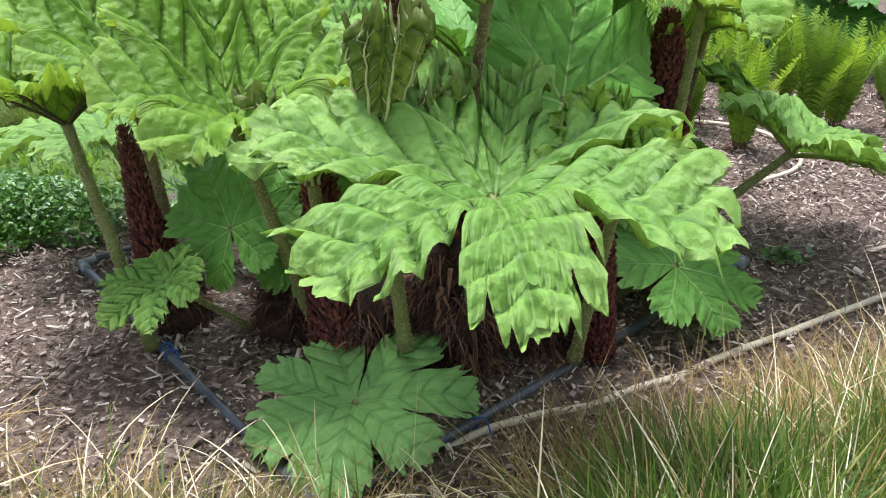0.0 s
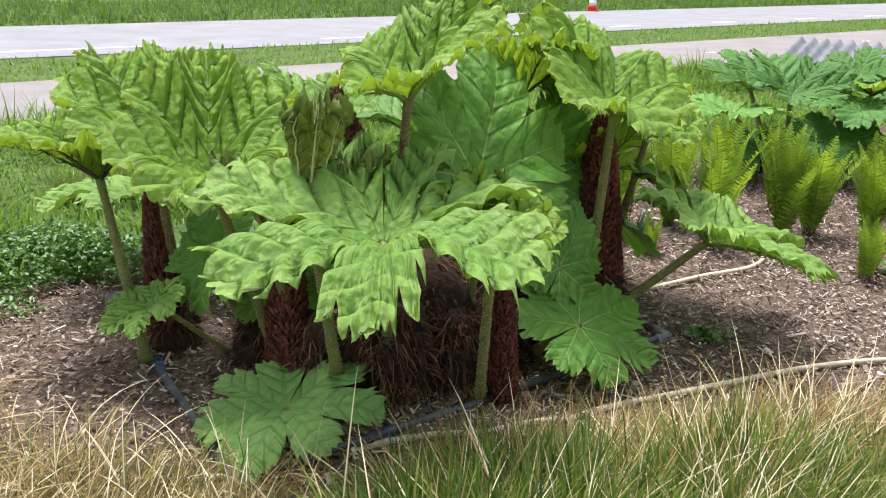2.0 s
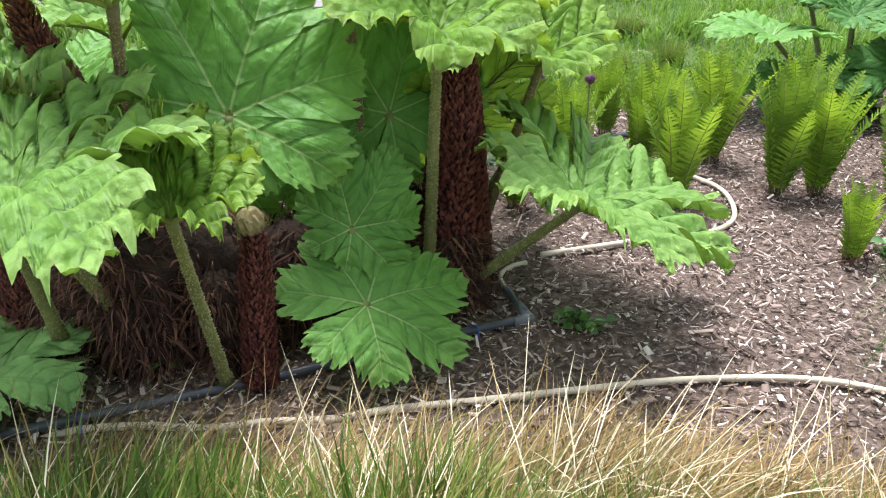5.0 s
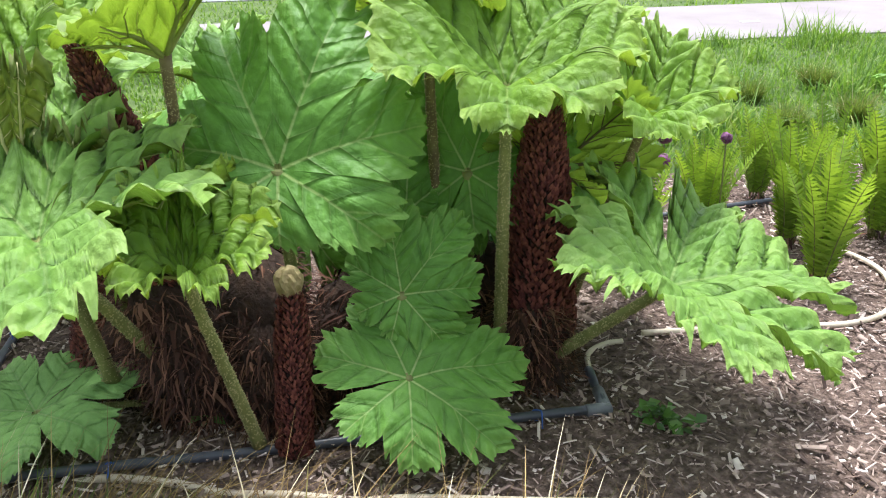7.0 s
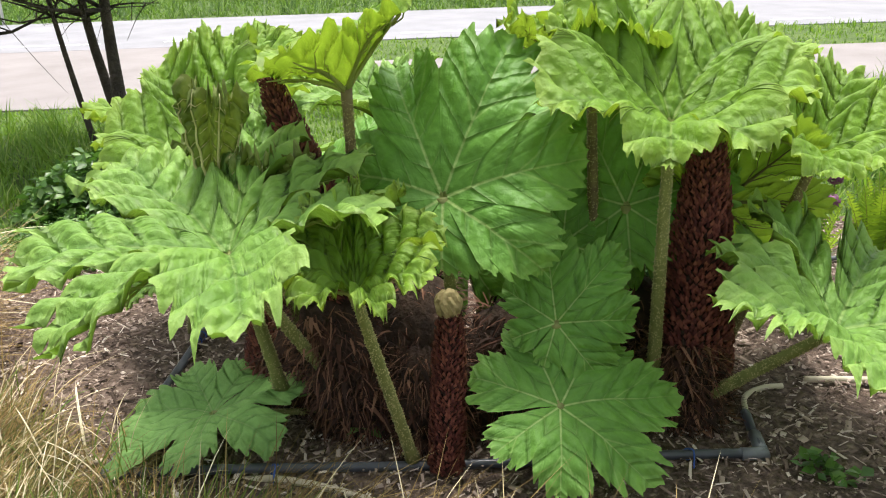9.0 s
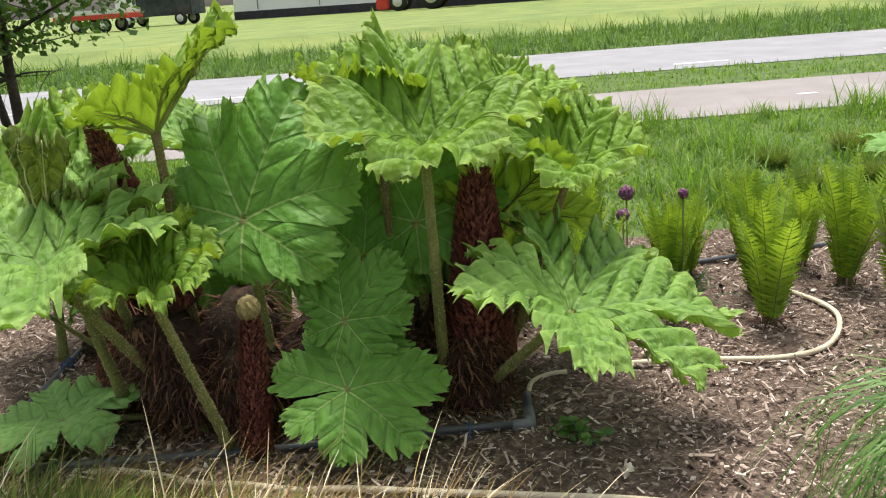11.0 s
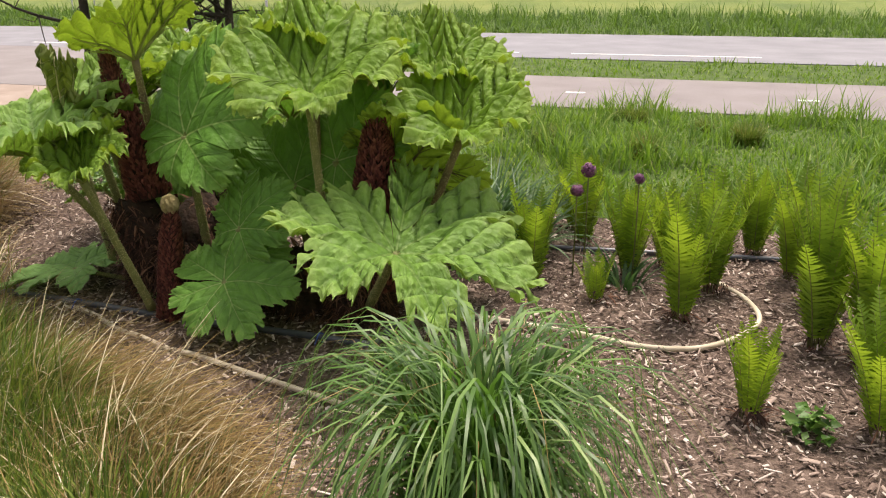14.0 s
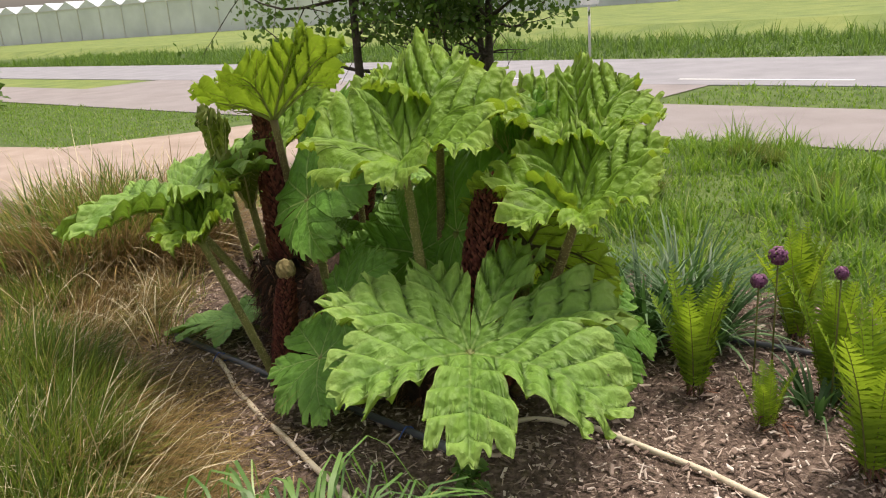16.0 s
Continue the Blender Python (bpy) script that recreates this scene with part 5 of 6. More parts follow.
def slab(pts, label):
    bm = bmesh.new()
    vs = [bm.verts.new((x, y, 0.0)) for x, y in pts]
    f = bm.faces.new(vs)
    r = bmesh.ops.extrude_face_region(bm, geom=[f])
    bmesh.ops.translate(bm, verts=[q for q in r["geom"] if isinstance(q, bmesh.types.BMVert)], vec=(0, 0, 0.03))
    bmesh.ops.recalc_face_normals(bm, faces=bm.faces)
    bmesh.ops.bevel(bm, geom=bm.edges[:], offset=0.007, segments=2, affect="EDGES")
    me = bpy.data.meshes.new("stepping_stone")
    bm.to_mesh(me)
    bm.free()
    me.materials.append(STONE)
    tagged(new("stepping_stone", me), label, "stone", "stepping stones")


slab([(2.95, 3.68), (3.20, 3.56), (3.40, 3.84), (3.15, 3.95)], "flat brown grey stepping stone in mulch")
slab([(2.80, 4.50), (3.10, 4.38), (3.22, 4.55), (2.95, 4.68)], "flat brown grey stepping stone among ferns")


# ---- alliums, ground cover, strap leaves ----
def allium(x, y, h, seed, r=0.045):
    rng = np.random.default_rng(seed)
    a = root("allium", (x, y, 0), "purple allium globe on a thin stem", "flower", "alliums")
    co, tr = tube_arrays(np.array([(0, 0, 0), (0.01, 0, h * 0.5), (0, 0.01, h)]), 0.004, 6)
    child("stem", arrays_mesh("stem", co, tr, FERN_STEM, True), a)
    co, tr = [], []
    c = np.array([0, 0.01, h])
    for k in range(260):
        d = unit(rng.normal(size=3))
        s = unit(np.cross(d, rng.normal(size=3)))
        e = np.cross(d, s)
        p = c + d * r * rng.uniform(0.6, 1.0)
        o = len(co)
        w = r * 0.22
        co += [p + s * w, p - s * w * 0.5 + e * w * 0.8, p - s * w * 0.5 - e * w * 0.8, p + d * w * 0.5]
        tr += [(o, o + 1, o + 3), (o + 1, o + 2, o + 3), (o + 2, o, o + 3)]
    child("flower_head", arrays_mesh("flower_head", np.array(co), np.array(tr), PURPLE), a, "round purple flower head")


allium(0.88, 4.48, 0.58, 1, 0.04)
allium(0.91, 4.39, 0.49, 2, 0.034)
allium(1.12, 4.62, 0.57, 3, 0.028)


def leaf_patch(name, cx, cy, rx, ry, hgt, count, size, mat, label, category, seed):
    """A low mound of many small pointed leaves."""
    rng = np.random.default_rng(seed)
    r = np.sqrt(rng.random(count))
    a = rng.uniform(0, 6.283, count)
    lump = 0.75 + 0.25 * np.sin(a * 3 + 1) + 0.1 * np.sin(a * 7)
    x, y = cx + rx * r * lump * np.cos(a), cy + ry * r * lump * np.sin(a)
    z = hgt * np.clip(1 - r ** 2, 0, 1) ** 0.6 * rng.uniform(0.35, 1.05, count) + 0.01
    c = np.stack([x, y, z], 1)
    d = rng.normal(size=(count, 3)) * np.array([1, 1, 0.45])
    d /= np.linalg.norm(d, axis=1)[:, None]
    up = np.array([0, 0, 1.0]) + rng.normal(size=(count, 3)) * 0.5
    s = np.cross(d, up)
    s /= np.linalg.norm(s, axis=1)[:, None]
    l = (size * rng.uniform(0.6, 1.3, count))[:, None]
    nz = np.cross(s, d)
    co = np.stack([c, c + d * l * 0.5 + s * l * 0.33 + nz * l * 0.1, c + d * l - nz * l * 0.1, c + d * l * 0.5 - s * l * 0.33 + nz * l * 0.1, c + d * l * 0.5 - nz * l * 0.04], 1).reshape(-1, 3)
    f = np.array([(0, 1, 4), (1, 2, 4), (2, 3, 4), (3, 0, 4)])
    tr = (f[None] + (np.arange(count) * 5)[:, None, None]).reshape(-1, 3)
    return tagged(new(name, arrays_mesh(name, co, tr, mat)), label, category, kind="stuff")


leaf_patch("ground_cover", -1.95, 3.35, 0.75, 0.5, 0.22, 4200, 0.035, IVY, "low mound of small glossy green leaves", "ground cover", 21)
leaf_patch("ground_cover", -3.1, 3.05, 0.75, 0.6, 0.38, 3600, 0.075, IVY, "leafy green shrubby ground cover beside the bed", "ground cover", 20)
leaf_patch("ground_cover", -2.6, 2.6, 0.8, 0.7, 0.12, 2600, 0.035, IVY, "low straggling green ground cover", "ground cover", 22)
leaf_patch("weed_patch", 3.6, 3.5, 0.5, 0.35, 0.06, 1100, 0.03, IVY, "small green weeds in the mulch", "weeds", 23)
leaf_patch("weed_patch", 3.35, 4.25, 0.4, 0.2, 0.07, 500, 0.03, IVY, "small green weeds among ferns", "weeds", 24)
leaf_patch("weed_patch", 1.42, 3.15, 0.12, 0.06, 0.05, 60, 0.05, IVY, "small green weed in the mulch", "weeds", 25)
leaf_patch("weed_patch", 2.62, 4.22, 0.10, 0.10, 0.10, 60, 0.06, IVY, "small broad leaved green seedling", "weeds", 26)
leaf_patch("dark_weed", 1.75, 2.12, 0.09, 0.09, 0.14, 40, 0.05, WEED_DARK, "dark purplish seedling in the mulch", "weeds", 28)
leaf_patch("dark_weed", 3.02, 3.62, 0.08, 0.08, 0.1, 30, 0.05, WEED_DARK, "dark purplish seedling in the mulch", "weeds", 29)
leaf_patch("weed_patch", 0.14, 2.33, 0.05, 0.05, 0.08, 26, 0.06, IVY, "tiny green seedling in the soil", "weeds", 27)


def straps(x, y, seed, count=90, L=0.5):
    rng = np.random.default_rng(seed)
    s = root("strap_leaf_plant", (x, y, 0), "clump of glossy strap leaves beside the rhubarb", "plant", "strap leaved plants")
    r = 0.08 * np.sqrt(rng.random(count))
    a = rng.uniform(0, 6.283, count)
    base = np.stack([r * np.cos(a), r * np.sin(a), np.zeros(count)], 1)
    co, tr = ribbons(rng, base, a, rng.uniform(0.6, 1.1, count) * L, rng.uniform(0.016, 0.03, count), rng.uniform(0.1, 0.6, count), rng.uniform(0.5, 1.8, count), 7)
    child("foliage", arrays_mesh("foliage", co, tr, STRAP), s)


straps(0.30, 4.10, 31, 150, 0.68)
straps(0.50, 4.32, 36, 120, 0.62)
straps(0.10, 4.35, 32, 140, 0.66)
straps(-0.15, 3.95, 33)
straps(1.15, 4.55, 34, 30, 0.3)
straps(-0.95, 3.35, 35, 60, 0.55)


# ---- verge and bank grasses ----
def tufty(x, y):
    """Where grass grows in taller tufts: 0 to 1."""
    a = np.sin(x * 2.3 + 1.7 * np.sin(y * 1.3)) * np.sin(y * 2.9 + 1.3 * np.sin(x * 1.9)) + 0.6 * np.sin(x * 6.1 + y * 4.7) * np.sin(y * 7.3 - x * 2.2)
    return np.clip(0.5 + 0.55 * a, 0, 1)


def meadow(name, n0, n1, s0, s1, count, hgt, wid, mat, label, seed, lump=0.5, seg=3, flop=1.8):
    rng = np.random.default_rng(seed)
    s, m = rng.uniform(s0, s1, count), rng.uniform(n0, n1, count)
    x, y = D[0] * s + N[0] * m, D[1] * s + N[1] * m
    h = hgt * rng.uniform(0.45, 1.15, count) * (1 - lump + lump * tufty(x, y) ** 2 * 1.6)
    base = np.stack([x, y, np.full(count, -0.01)], 1)
    co, tr = ribbons(rng, base, rng.uniform(0, 6.283, count), h, np.full(count, wid) * rng.uniform(0.6, 1.4, count), rng.uniform(0, 0.45, count), rng.uniform(0.3, flop, count), seg)
    tagged(new(name, arrays_mesh(name, co, tr, mat)), label, "grass", kind="stuff")


meadow("verge_grass", 3.55, 8.0, -2.6, 14, 48000, 0.32, 0.015, LAWN, "lush uncut green verge grass", 51, 0.85)
meadow("verge_grass", 4.4, 8.0, -26, -7.3, 16000, 0.10, 0.014, LAWN, "short green verge grass", 52)
meadow("strip_grass", 10.75, 13.2, -1.2, 40, 10000, 0.14, 0.022, LAWN, "short green grass strip between path and road", 53)
meadow("bank_grass", 18.5, 26.0, -50, 60, 85000, 0.50, 0.034, BANK, "tall green grass on the ditch bank", 54, 0.8, 2, 2.6)


# ---- the far side of the road: the land there lies a little higher ----
FIELD_Z = 0.45


def field_sheet():
    v, fcs = [], []
    n, k = 40, 0
    for i in range(n + 1):
        s = -260 + 620 * i / n
        for m, z in ((25.5, -0.02), (28.0, FIELD_Z), (60.0, FIELD_Z), (420.0, FIELD_Z)):
            v.append(along(s, m, z))
    for i in range(n):
        for j in range(3):
            a = 4 * i + j
            fcs.append((a, a + 4, a + 5, a + 1))
    tagged(new("field", mesh_of("field", v, fcs, FIELD)), "mown green field beyond the ditch", "field", kind="structure")
    v = [along(62, 45, FIELD_Z + 0.006), along(150, 45, FIELD_Z + 0.006), along(260, 300, FIELD_Z + 0.006), along(62, 300, FIELD_Z + 0.006)]
    tagged(new("ploughed_field", mesh_of("ploughed_field", v, [(0, 1, 2, 3)], PLOUGHED)), "bare brown ploughed field", "field", kind="structure")


field_sheet()


def wheel(parent, x, y, z, r, w, name="wheel"):
    line = np.array([(x, y - w / 2, z), (x, y - w / 4, z), (x, y + w / 4, z), (x, y + w / 2, z)])
    co, tr = tube_arrays(line, [r * 0.9, r, r, r * 0.9], 22)
    t = child("wheel", arrays_mesh("wheel", co, tr, RUBBER), parent, "black rubber tyre")
    co, tr = tube_arrays(np.array([(x, y - w / 2 - 0.02, z), (x, y + w / 2 + 0.02, z)]), r * 0.55, 16)
    child("rim", arrays_mesh("rim", co, tr, RIM), t, "pale wheel rim")
    return t


def far_frame(x, y, rz):
    return pose(x, y, FIELD_Z, 0, 0, rz)


def put(ob, m):
    ob.matrix_basis = m
    return ob


def barn():
    b = root("barn", (0, 0, 0), "long white clad barn with a dark plinth", "building")
    L, H, W = 34.5, 6.0, 20.0
    bm = bmesh.new()
    box(bm, -L / 2, W / 2, H / 2 + 0.3, L, W, H - 0.6)
    part("wall", bm, BARN_WALL, b)
    bm = bmesh.new()
    box(bm, -L / 2, W / 2, 0.3, L + 0.06, W + 0.06, 0.6)
    part("plinth", bm, BARN_BASE, b, "black plinth band")
    bm = bmesh.new()
    v = [bm.verts.new(q) for q in ((0.4, -0.4, H), (0.4, W / 2, H + 3), (0.4, W + 0.4, H), (-L - 0.4, -0.4, H), (-L - 0.4, W / 2, H + 3), (-L - 0.4, W + 0.4, H))]
    for f in ((0, 1, 4, 3), (1, 2, 5, 4), (0, 2, 1), (3, 4, 5), (0, 3, 5, 2)):
        bm.faces.new([v[i] for i in f])
    part("roof", bm, GREY_PAINT, b, "grey sheet roof")
    bm = bmesh.new()
    box(bm, -7.6, -0.05, 1.15, 1.0, 0.12, 2.3)
    part("door", bm, GREY_PAINT, b, "blue grey side door")
    for i in range(7):
        bm = bmesh.new()
        box(bm, -2.5 - i * 5, -0.02, 3.3, 0.06, 0.05, 5.2)
        part("cladding_joint", bm, GREY_PAINT, b)
    return b


BARN_RZ = 27.9
put(barn(), far_frame(-22.2, 57.5, BARN_RZ))
for z in (0.0, 0.8):
    bm = bmesh.new()
    box(bm, 0, 0, 0.4, 1.6, 1.0, 0.78, 0.04)
    me = bpy.data.meshes.new("concrete_block")
    bm.to_mesh(me)
    bm.free()
    me.materials.append(CONCRETE)
    ob = tagged(new("concrete_block", me), "stacked pale concrete block beside the barn", "block", "concrete blocks")
    ob.matrix_world = far_frame(-21.0, 57.2, BARN_RZ) @ pose(0, 0, z)


def tractor():
    t = root("tractor", (0, 0, 0), "red farm tractor parked beside the barn", "tractor")
    bm = bmesh.new()
    box(bm, 1.1, 0, 1.25, 1.9, 0.8, 0.75, 0.12)
    part("bonnet", bm, RED_PAINT, t)
    bm = bmesh.new()
    box(bm, -0.5, 0, 0.95, 1.4, 0.7, 0.6, 0.08)
    part("chassis", bm, BARN_BASE, t, "dark chassis")
    bm = bmesh.new()
    box(bm, -0.45, 0, 2.0, 1.35, 1.4, 1.25, 0.1)
    part("cab", bm, DARK_GLASS, t, "dark glazed cab")
    bm = bmesh.new()
    box(bm, -0.45, 0, 2.72, 1.55, 1.55, 0.16, 0.05)
    part("cab_roof", bm, RED_PAINT, t)
    bm = bmesh.new()
    for s in (-1, 1):
        box(bm, -0.75, s * 0.85, 1.65, 1.3, 0.45, 0.1, 0.04)
    part("mudguard", bm, RED_PAINT, t)
    for s in (-1, 1):
        wheel(t, -0.75, s * 0.85, 0.85, 0.85, 0.5)
        wheel(t, 1.6, s * 0.8, 0.6, 0.6, 0.4)
    bm = bmesh.new()
    box(bm, 2.7, 0, 0.5, 0.9, 1.8, 0.7, 0.08)
    part("front_implement", bm, RED_PAINT, t, "red front implement")
    bm = bmesh.new()
    box(bm, -2.5, 0, 0.95, 1.9, 2.2, 0.8, 0.15)
    box(bm, -3.2, 0, 1.1, 0.8, 1.0, 0.5, 0.1)
    part("rear_implement", bm, ORANGE_PAINT, t, "orange rear implement")
    return t


put(tractor(), far_frame(-36.4, 45.0, BARN_RZ + 180))


def trailer(label, mat, high=False):
    t = root("farm_trailer", (0, 0, 0), label, "trailer", "farm trailers")
    bm = bmesh.new()
    box(bm, 0, 0, 0.95, 5.2, 2.2, 0.3, 0.03)
    part("chassis", bm, mat, t)
    bm = bmesh.new()
    box(bm, 0, 0, 1.6 if high else 1.25, 5.0 if not high else 3.2, 2.1, 1.2 if high else 0.3, 0.04)
    part("load_bed", bm, mat if high else RIM, t)
    bm = bmesh.new()
    box(bm, 3.3, 0, 0.7, 1.6, 0.12, 0.12)
    part("drawbar", bm, BARN_BASE, t, "dark drawbar")
    for x in (-1.0, 1.0):
        for s in (-1, 1):
            wheel(t, x, s * 0.95, 0.45, 0.45, 0.3)
    return t


put(trailer("red flat farm trailer on the yard", RED_PAINT), far_frame(-50.8, 29.3, BARN_RZ + 180))
put(trailer("orange box trailer parked on the field", ORANGE_PAINT, True), far_frame(-15.7, 52.6, 40) @ Matrix.Diagonal((0.7, 0.8, 0.9, 1)))


def harrow():
    h = root("harrow", (0, 0, 0), "dark steel harrow standing in the field", "machine")
    for i in range(9):
        bm = bmesh.new()
        box(bm, i * 0.6 - 2.4, 0, 0.45, 0.05, 1.6, 0.05)
        box(bm, i * 0.6 - 2.4, -0.7, 0.25, 0.05, 0.05, 0.5)
        box(bm, i * 0.6 - 2.4, 0.7, 0.25, 0.05, 0.05, 0.5)
        part("tine_bar", bm, BARN_BASE, h)
    for y in (-0.6, 0.6):
        bm = bmesh.new()
        box(bm, 0, y, 0.5, 5.2, 0.08, 0.08)
        part("beam", bm, BARN_BASE, h)


harrow()
h = scene.objects["harrow"]
put(h, far_frame(-10.4, 51.8, 30))


def lorry():
    t = root("lorry", (0, 0, 0), "blue white delivery lorry on the yard", "lorry")
    bm = bmesh.new()
    box(bm, -1.2, 0, 1.9, 4.4, 2.2, 2.4, 0.05)
    part("box_body", bm, DARK_GLASS, t, "dark curtain side body")
    bm = bmesh.new()
    box(bm, 2.0, 0, 1.5, 1.7, 2.1, 1.9, 0.15)
    part("cab", bm, BARN_WALL, t, "white driver cab")
    for x in (-2.4, 1.9):
        for s in (-1, 1):
            wheel(t, x, s * 0.95, 0.48, 0.48, 0.3)
    return t


put(lorry(), far_frame(-55.5, 36.5, BARN_RZ + 180))


def glasshouse():
    g = root("greenhouse", (0, 0, 0), "long glass greenhouse with a row of gables", "building")
    n, w, H = 26, 4.0, 4.2
    for i in range(n):
        x = i * w
        bm = bmesh.new()
        v = [bm.verts.new(q) for q in ((x, 0, 0), (x + w, 0, 0), (x + w, 0, H), (x + w / 2, 0, H + 1.1), (x, 0, H), (x, 40, H), (x + w / 2, 40, H + 1.1), (x + w, 40, H))]
        for f in ((0, 1, 2, 3, 4), (4, 3, 6, 5), (3, 2, 7, 6)):
            bm.faces.new([v[k] for k in f])
        bay = part("glass_bay", bm, GLASSHOUSE, g)
        bm = bmesh.new()
        box(bm, x, -0.06, H / 2, 0.14, 0.1, H)
        box(bm, x + w / 2, -0.06, H + 0.02, w, 0.1, 0.12)
        part("frame", bm, RIM, bay, "pale metal frame")


glasshouse()
put(scene.objects["greenhouse"], far_frame(-128.0, -62.0, 62))


def tree(x, y, h, crown_r, trunk_r, seed, label, low=0.35, leaves=2600, size=0.16):
    rng = np.random.default_rng(seed)
    t = root("tree", (x, y, 0), label, "tree", "roadside trees")
    parts, tips = [], []
    top = np.array([rng.normal() * 0.2, rng.normal() * 0.2, h * 0.85])
    line = smooth_line([(0, 0, -0.05), top * 0.4 + rng.normal(size=3) * 0.06, top], 10)
    parts.append(tube_arrays(line, np.linspace(trunk_r, trunk_r * 0.2, 11), 9))
    for k in range(26):
        u = rng.uniform(low, 1)
        p = line[min(int(u * 10), 9)]
        a = k * 2.4 + rng.normal() * 0.3
        L = crown_r * rng.uniform(0.5, 1.05) * (1.15 - 0.6 * abs(u - 0.6))
        q = p + np.array([math.cos(a) * L, math.sin(a) * L, L * rng.uniform(0.1, 0.75)])
        m = (p + q) / 2 + np.array([0, 0, -0.1 * L]) + rng.normal(size=3) * 0.08
        l = smooth_line([p, m, q], 6)
        parts.append(tube_arrays(l, np.linspace(trunk_r * 0.32, trunk_r * 0.05, 7), 5))
        tips += [l[3], l[4], l[5], l[6]]
        for _ in range(3):
            b = l[rng.integers(2, 6)]
            e = b + rng.normal(size=3) * L * 0.28
            parts.append(tube_arrays(np.array([b, (b + e) / 2 + rng.normal(size=3) * 0.04, e]), [trunk_r * 0.1, trunk_r * 0.07, trunk_r * 0.03], 4))
            tips.append(e)
    co, tr = join(parts)
    child("trunk", arrays_mesh("trunk", co, tr, BARK, True), t, "dark rough trunk and limbs")
    tips = np.array(tips)
    c = tips[rng.integers(0, len(tips), leaves)] + rng.normal(size=(leaves, 3)) * crown_r * 0.10
    c = c[(c[:, 2] > 1.35) | (c[:, 2] < -1)]
    leaves = len(c)
    d = rng.normal(size=(leaves, 3))
    d /= np.linalg.norm(d, axis=1)[:, None]
    s = np.cross(d, rng.normal(size=(leaves, 3)))
    s /= np.linalg.norm(s, axis=1)[:, None]
    l = (size * rng.uniform(0.5, 1.3, leaves))[:, None]
    co = np.stack([c, c + d * l * 0.5 + s * l * 0.35, c + d * l, c + d * l * 0.5 - s * l * 0.35], 1).reshape(-1, 3)
    f = np.array([(0, 1, 2), (0, 2, 3)])
    tr = (f[None] + (np.arange(leaves) * 4)[:, None, None]).reshape(-1, 3)
    child("crown", arrays_mesh("crown", co, tr, TREE_LEAF), t, "sparse dark green leaves")


tree(-4.67, 3.92, 4.2, 1.25, 0.062, 1, "young verge tree with several dark stems and sparse leaves", 0.38, 9000, 0.075)
tree(-4.90, 4.02, 3.8, 1.1, 0.05, 2, "slim young verge tree with a dark stem", 0.45, 3500, 0.075)
tree(-4.82, 3.72, 3.4, 0.9, 0.03, 3, "thin young verge tree stem with few leaves", 0.5, 1500, 0.07)
tree(-5.05, 2.52, 4.4, 1.35, 0.07, 4, "young verge tree with a straight dark trunk", 0.4, 5500, 0.075)
tree(5.45, 11.75, 5.5, 1.6, 0.18, 5, "stout tree trunk beside a corrugated sheet", 0.55, 1500, 0.1)


def bush(x, y, r, h, seed):
    leaf_patch("bush", x, y, r, r, h, 2600, 0.2, TREE_LEAF, "brown green bush beside the track", "bush", seed)


bush(-16.5, -7.7, 1.0, 3.2, 61)


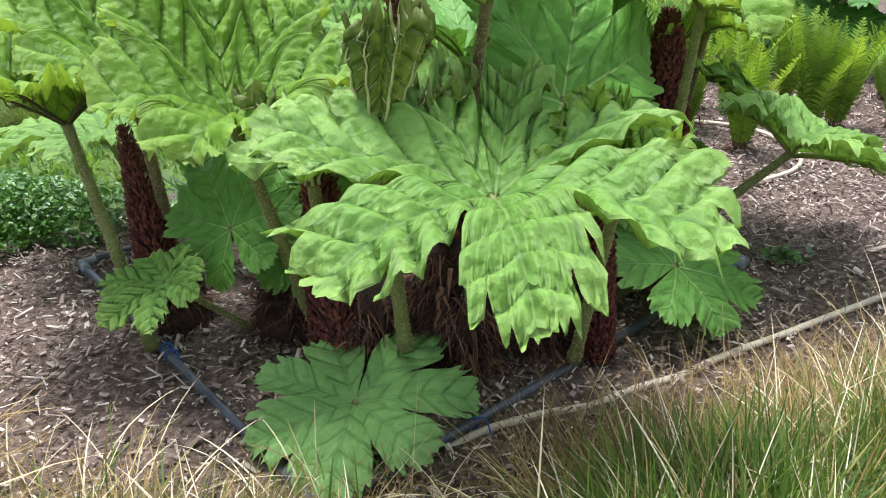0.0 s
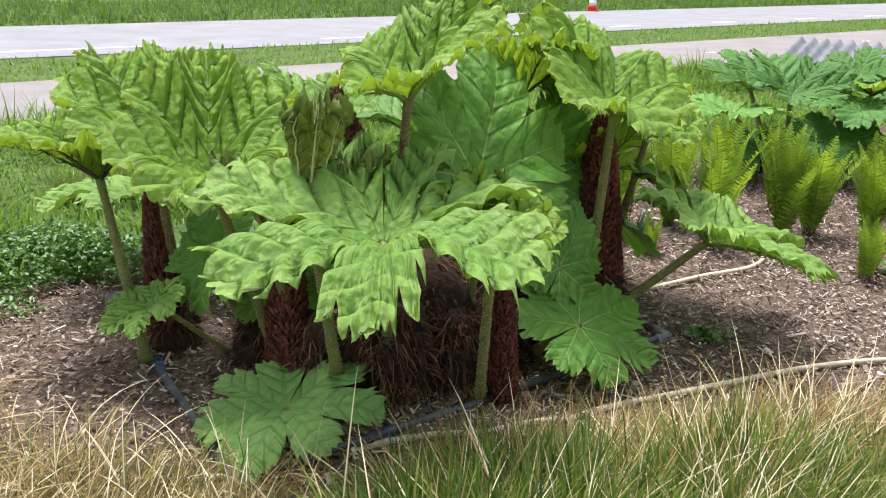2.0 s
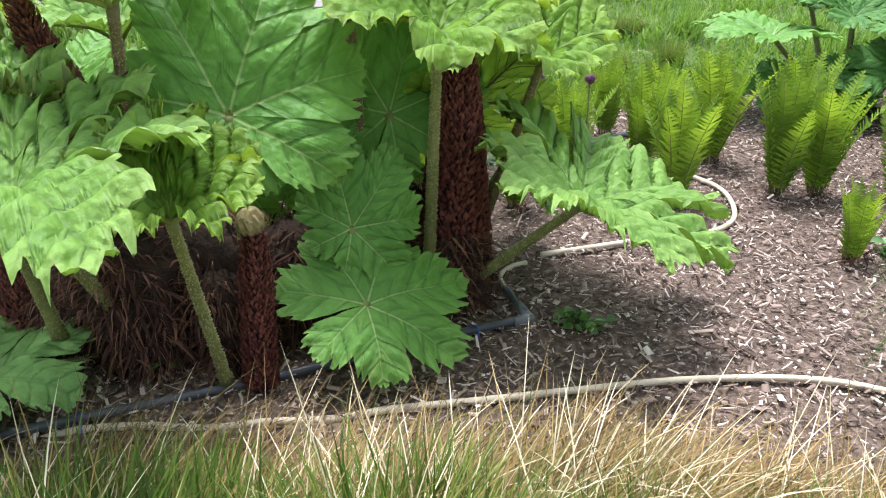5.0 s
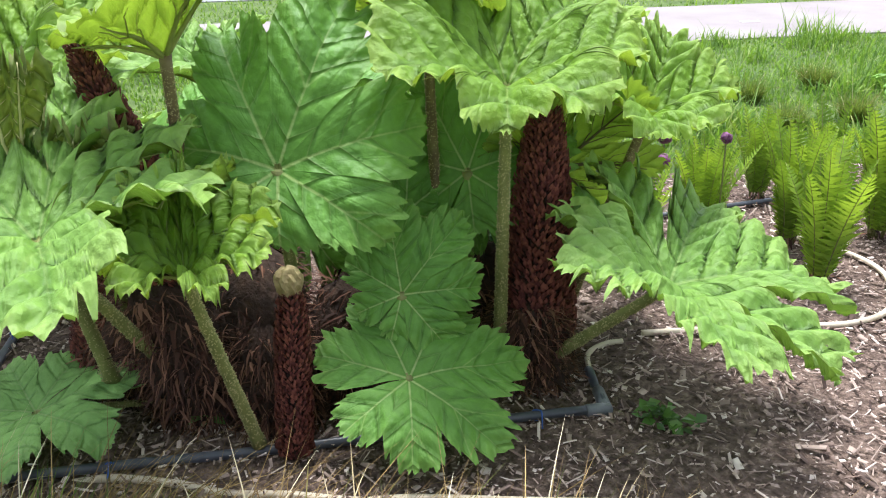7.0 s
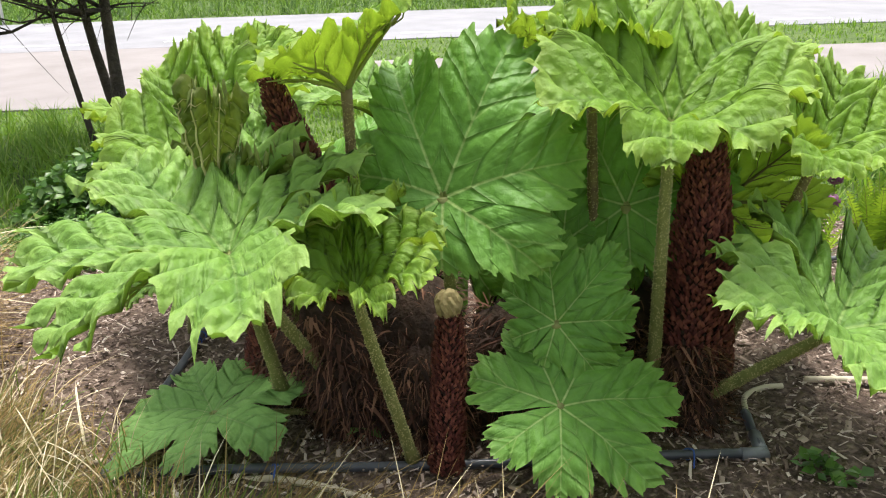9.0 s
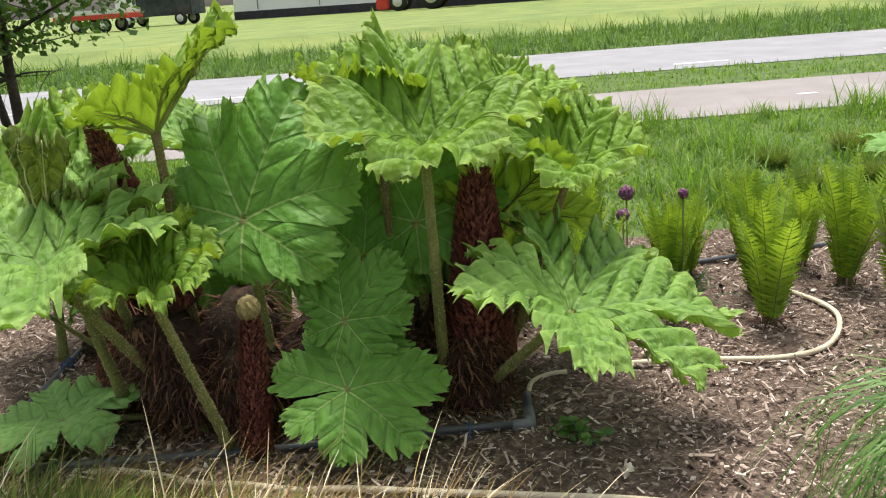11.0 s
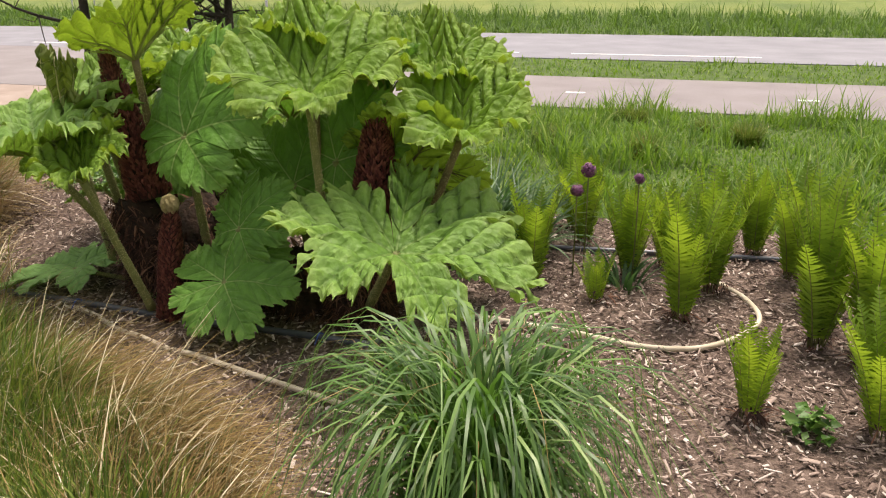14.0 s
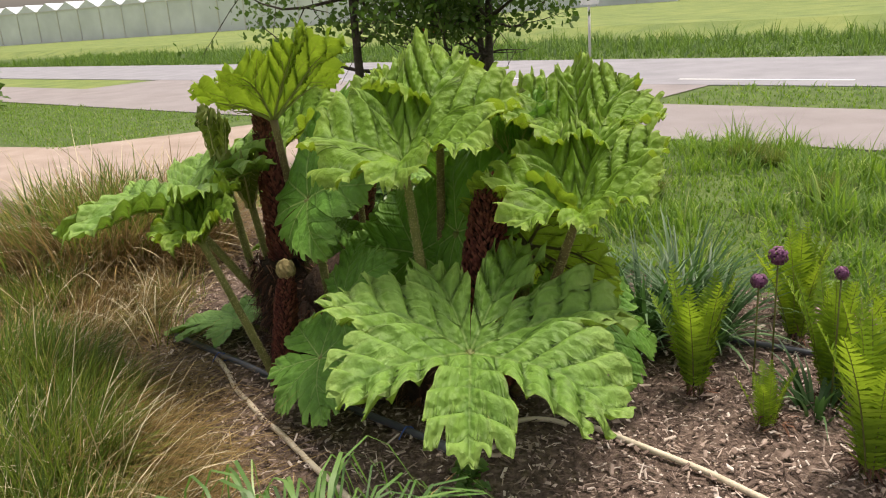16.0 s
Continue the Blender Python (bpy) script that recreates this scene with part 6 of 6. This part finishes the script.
# corrugated sheet on low timber beyond the ferns
def sheet():
    s = root("corrugated_sheet", (4.85, 12.5, 0.0), "grey corrugated roofing sheet over a low stack", "roof sheet")
    v, fcs = [], []
    n = 72
    for i in range(n + 1):
        x = -1.1 + 2.2 * i / n
        z = 0.045 * math.sin(i / n * math.pi * 2 * 12)
        for y, zz in ((-0.7, 0.30), (0.7, 0.55)):
            v.append((x, y, zz + z))
    for i in range(n):
        a = 2 * i
        fcs.append((a, a + 2, a + 3, a + 1))
    ob = child("sheet", mesh_of("sheet", v, fcs, ROOF_SHEET, True), s)
    for x in (-0.8, 0.8):
        bm = bmesh.new()
        box(bm, x, 0, 0.16, 0.12, 0.9, 0.32, 0.01)
        part("bearer", bm, BARN_BASE, s, "dark timber bearer")
    s.rotation_euler = (0, 0, radians(-25))


sheet()


def cone(x, y):
    c = root("traffic_cone", (x, y, 0.012), "red and white striped traffic cone on the road edge", "traffic cone")
    bm = bmesh.new()
    box(bm, 0, 0, 0.02, 0.42, 0.42, 0.04, 0.01)
    part("base", bm, RED_PAINT, c)
    for i in range(5):
        u0, u1 = i / 5, (i + 1) / 5
        co, tr = tube_arrays(np.array([(0, 0, 0.04 + 0.72 * u0), (0, 0, 0.04 + 0.72 * u1)]), [0.15 - 0.12 * u0, 0.15 - 0.12 * u1], 16)
        child("band", arrays_mesh("band", co, tr, RED_PAINT if i % 2 == 0 else WHITE_PAINT, False), c)


cone(1.15, 27.4)


def barrier(x, y, rz):
    b = root("road_barrier", (x, y, 0.0), "small red and white barrier board beyond the road", "barrier")
    for i in range(5):
        bm = bmesh.new()
        box(bm, (i - 2) * 0.2, 0, 0.75, 0.199, 0.04, 0.3, 0.004)
        part("stripe", bm, RED_PAINT if i % 2 == 0 else WHITE_PAINT, b)
    for s in (-0.4, 0.4):
        bm = bmesh.new()
        box(bm, s, 0.03, 0.35, 0.05, 0.03, 0.9)
        part("post", bm, RIM, b)
    b.rotation_euler = (0, 0, radians(rz))


def sign_post(x, y):
    s = root("sign_post", (x, y, 0.0), "slim pale post with a small white board", "sign")
    co, tr = tube_arrays(np.array([(0, 0, -0.05), (0, 0, 1.5)]), 0.035, 8)
    child("post", arrays_mesh("post", co, tr, RIM, True), s)
    bm = bmesh.new()
    box(bm, 0.05, 0, 1.55, 0.05, 0.5, 0.3, 0.01)
    part("board", bm, WHITE_PAINT, s, "white board")


barrier(-31.5, 4.3, 75)
sign_post(-18.3, 7.9)
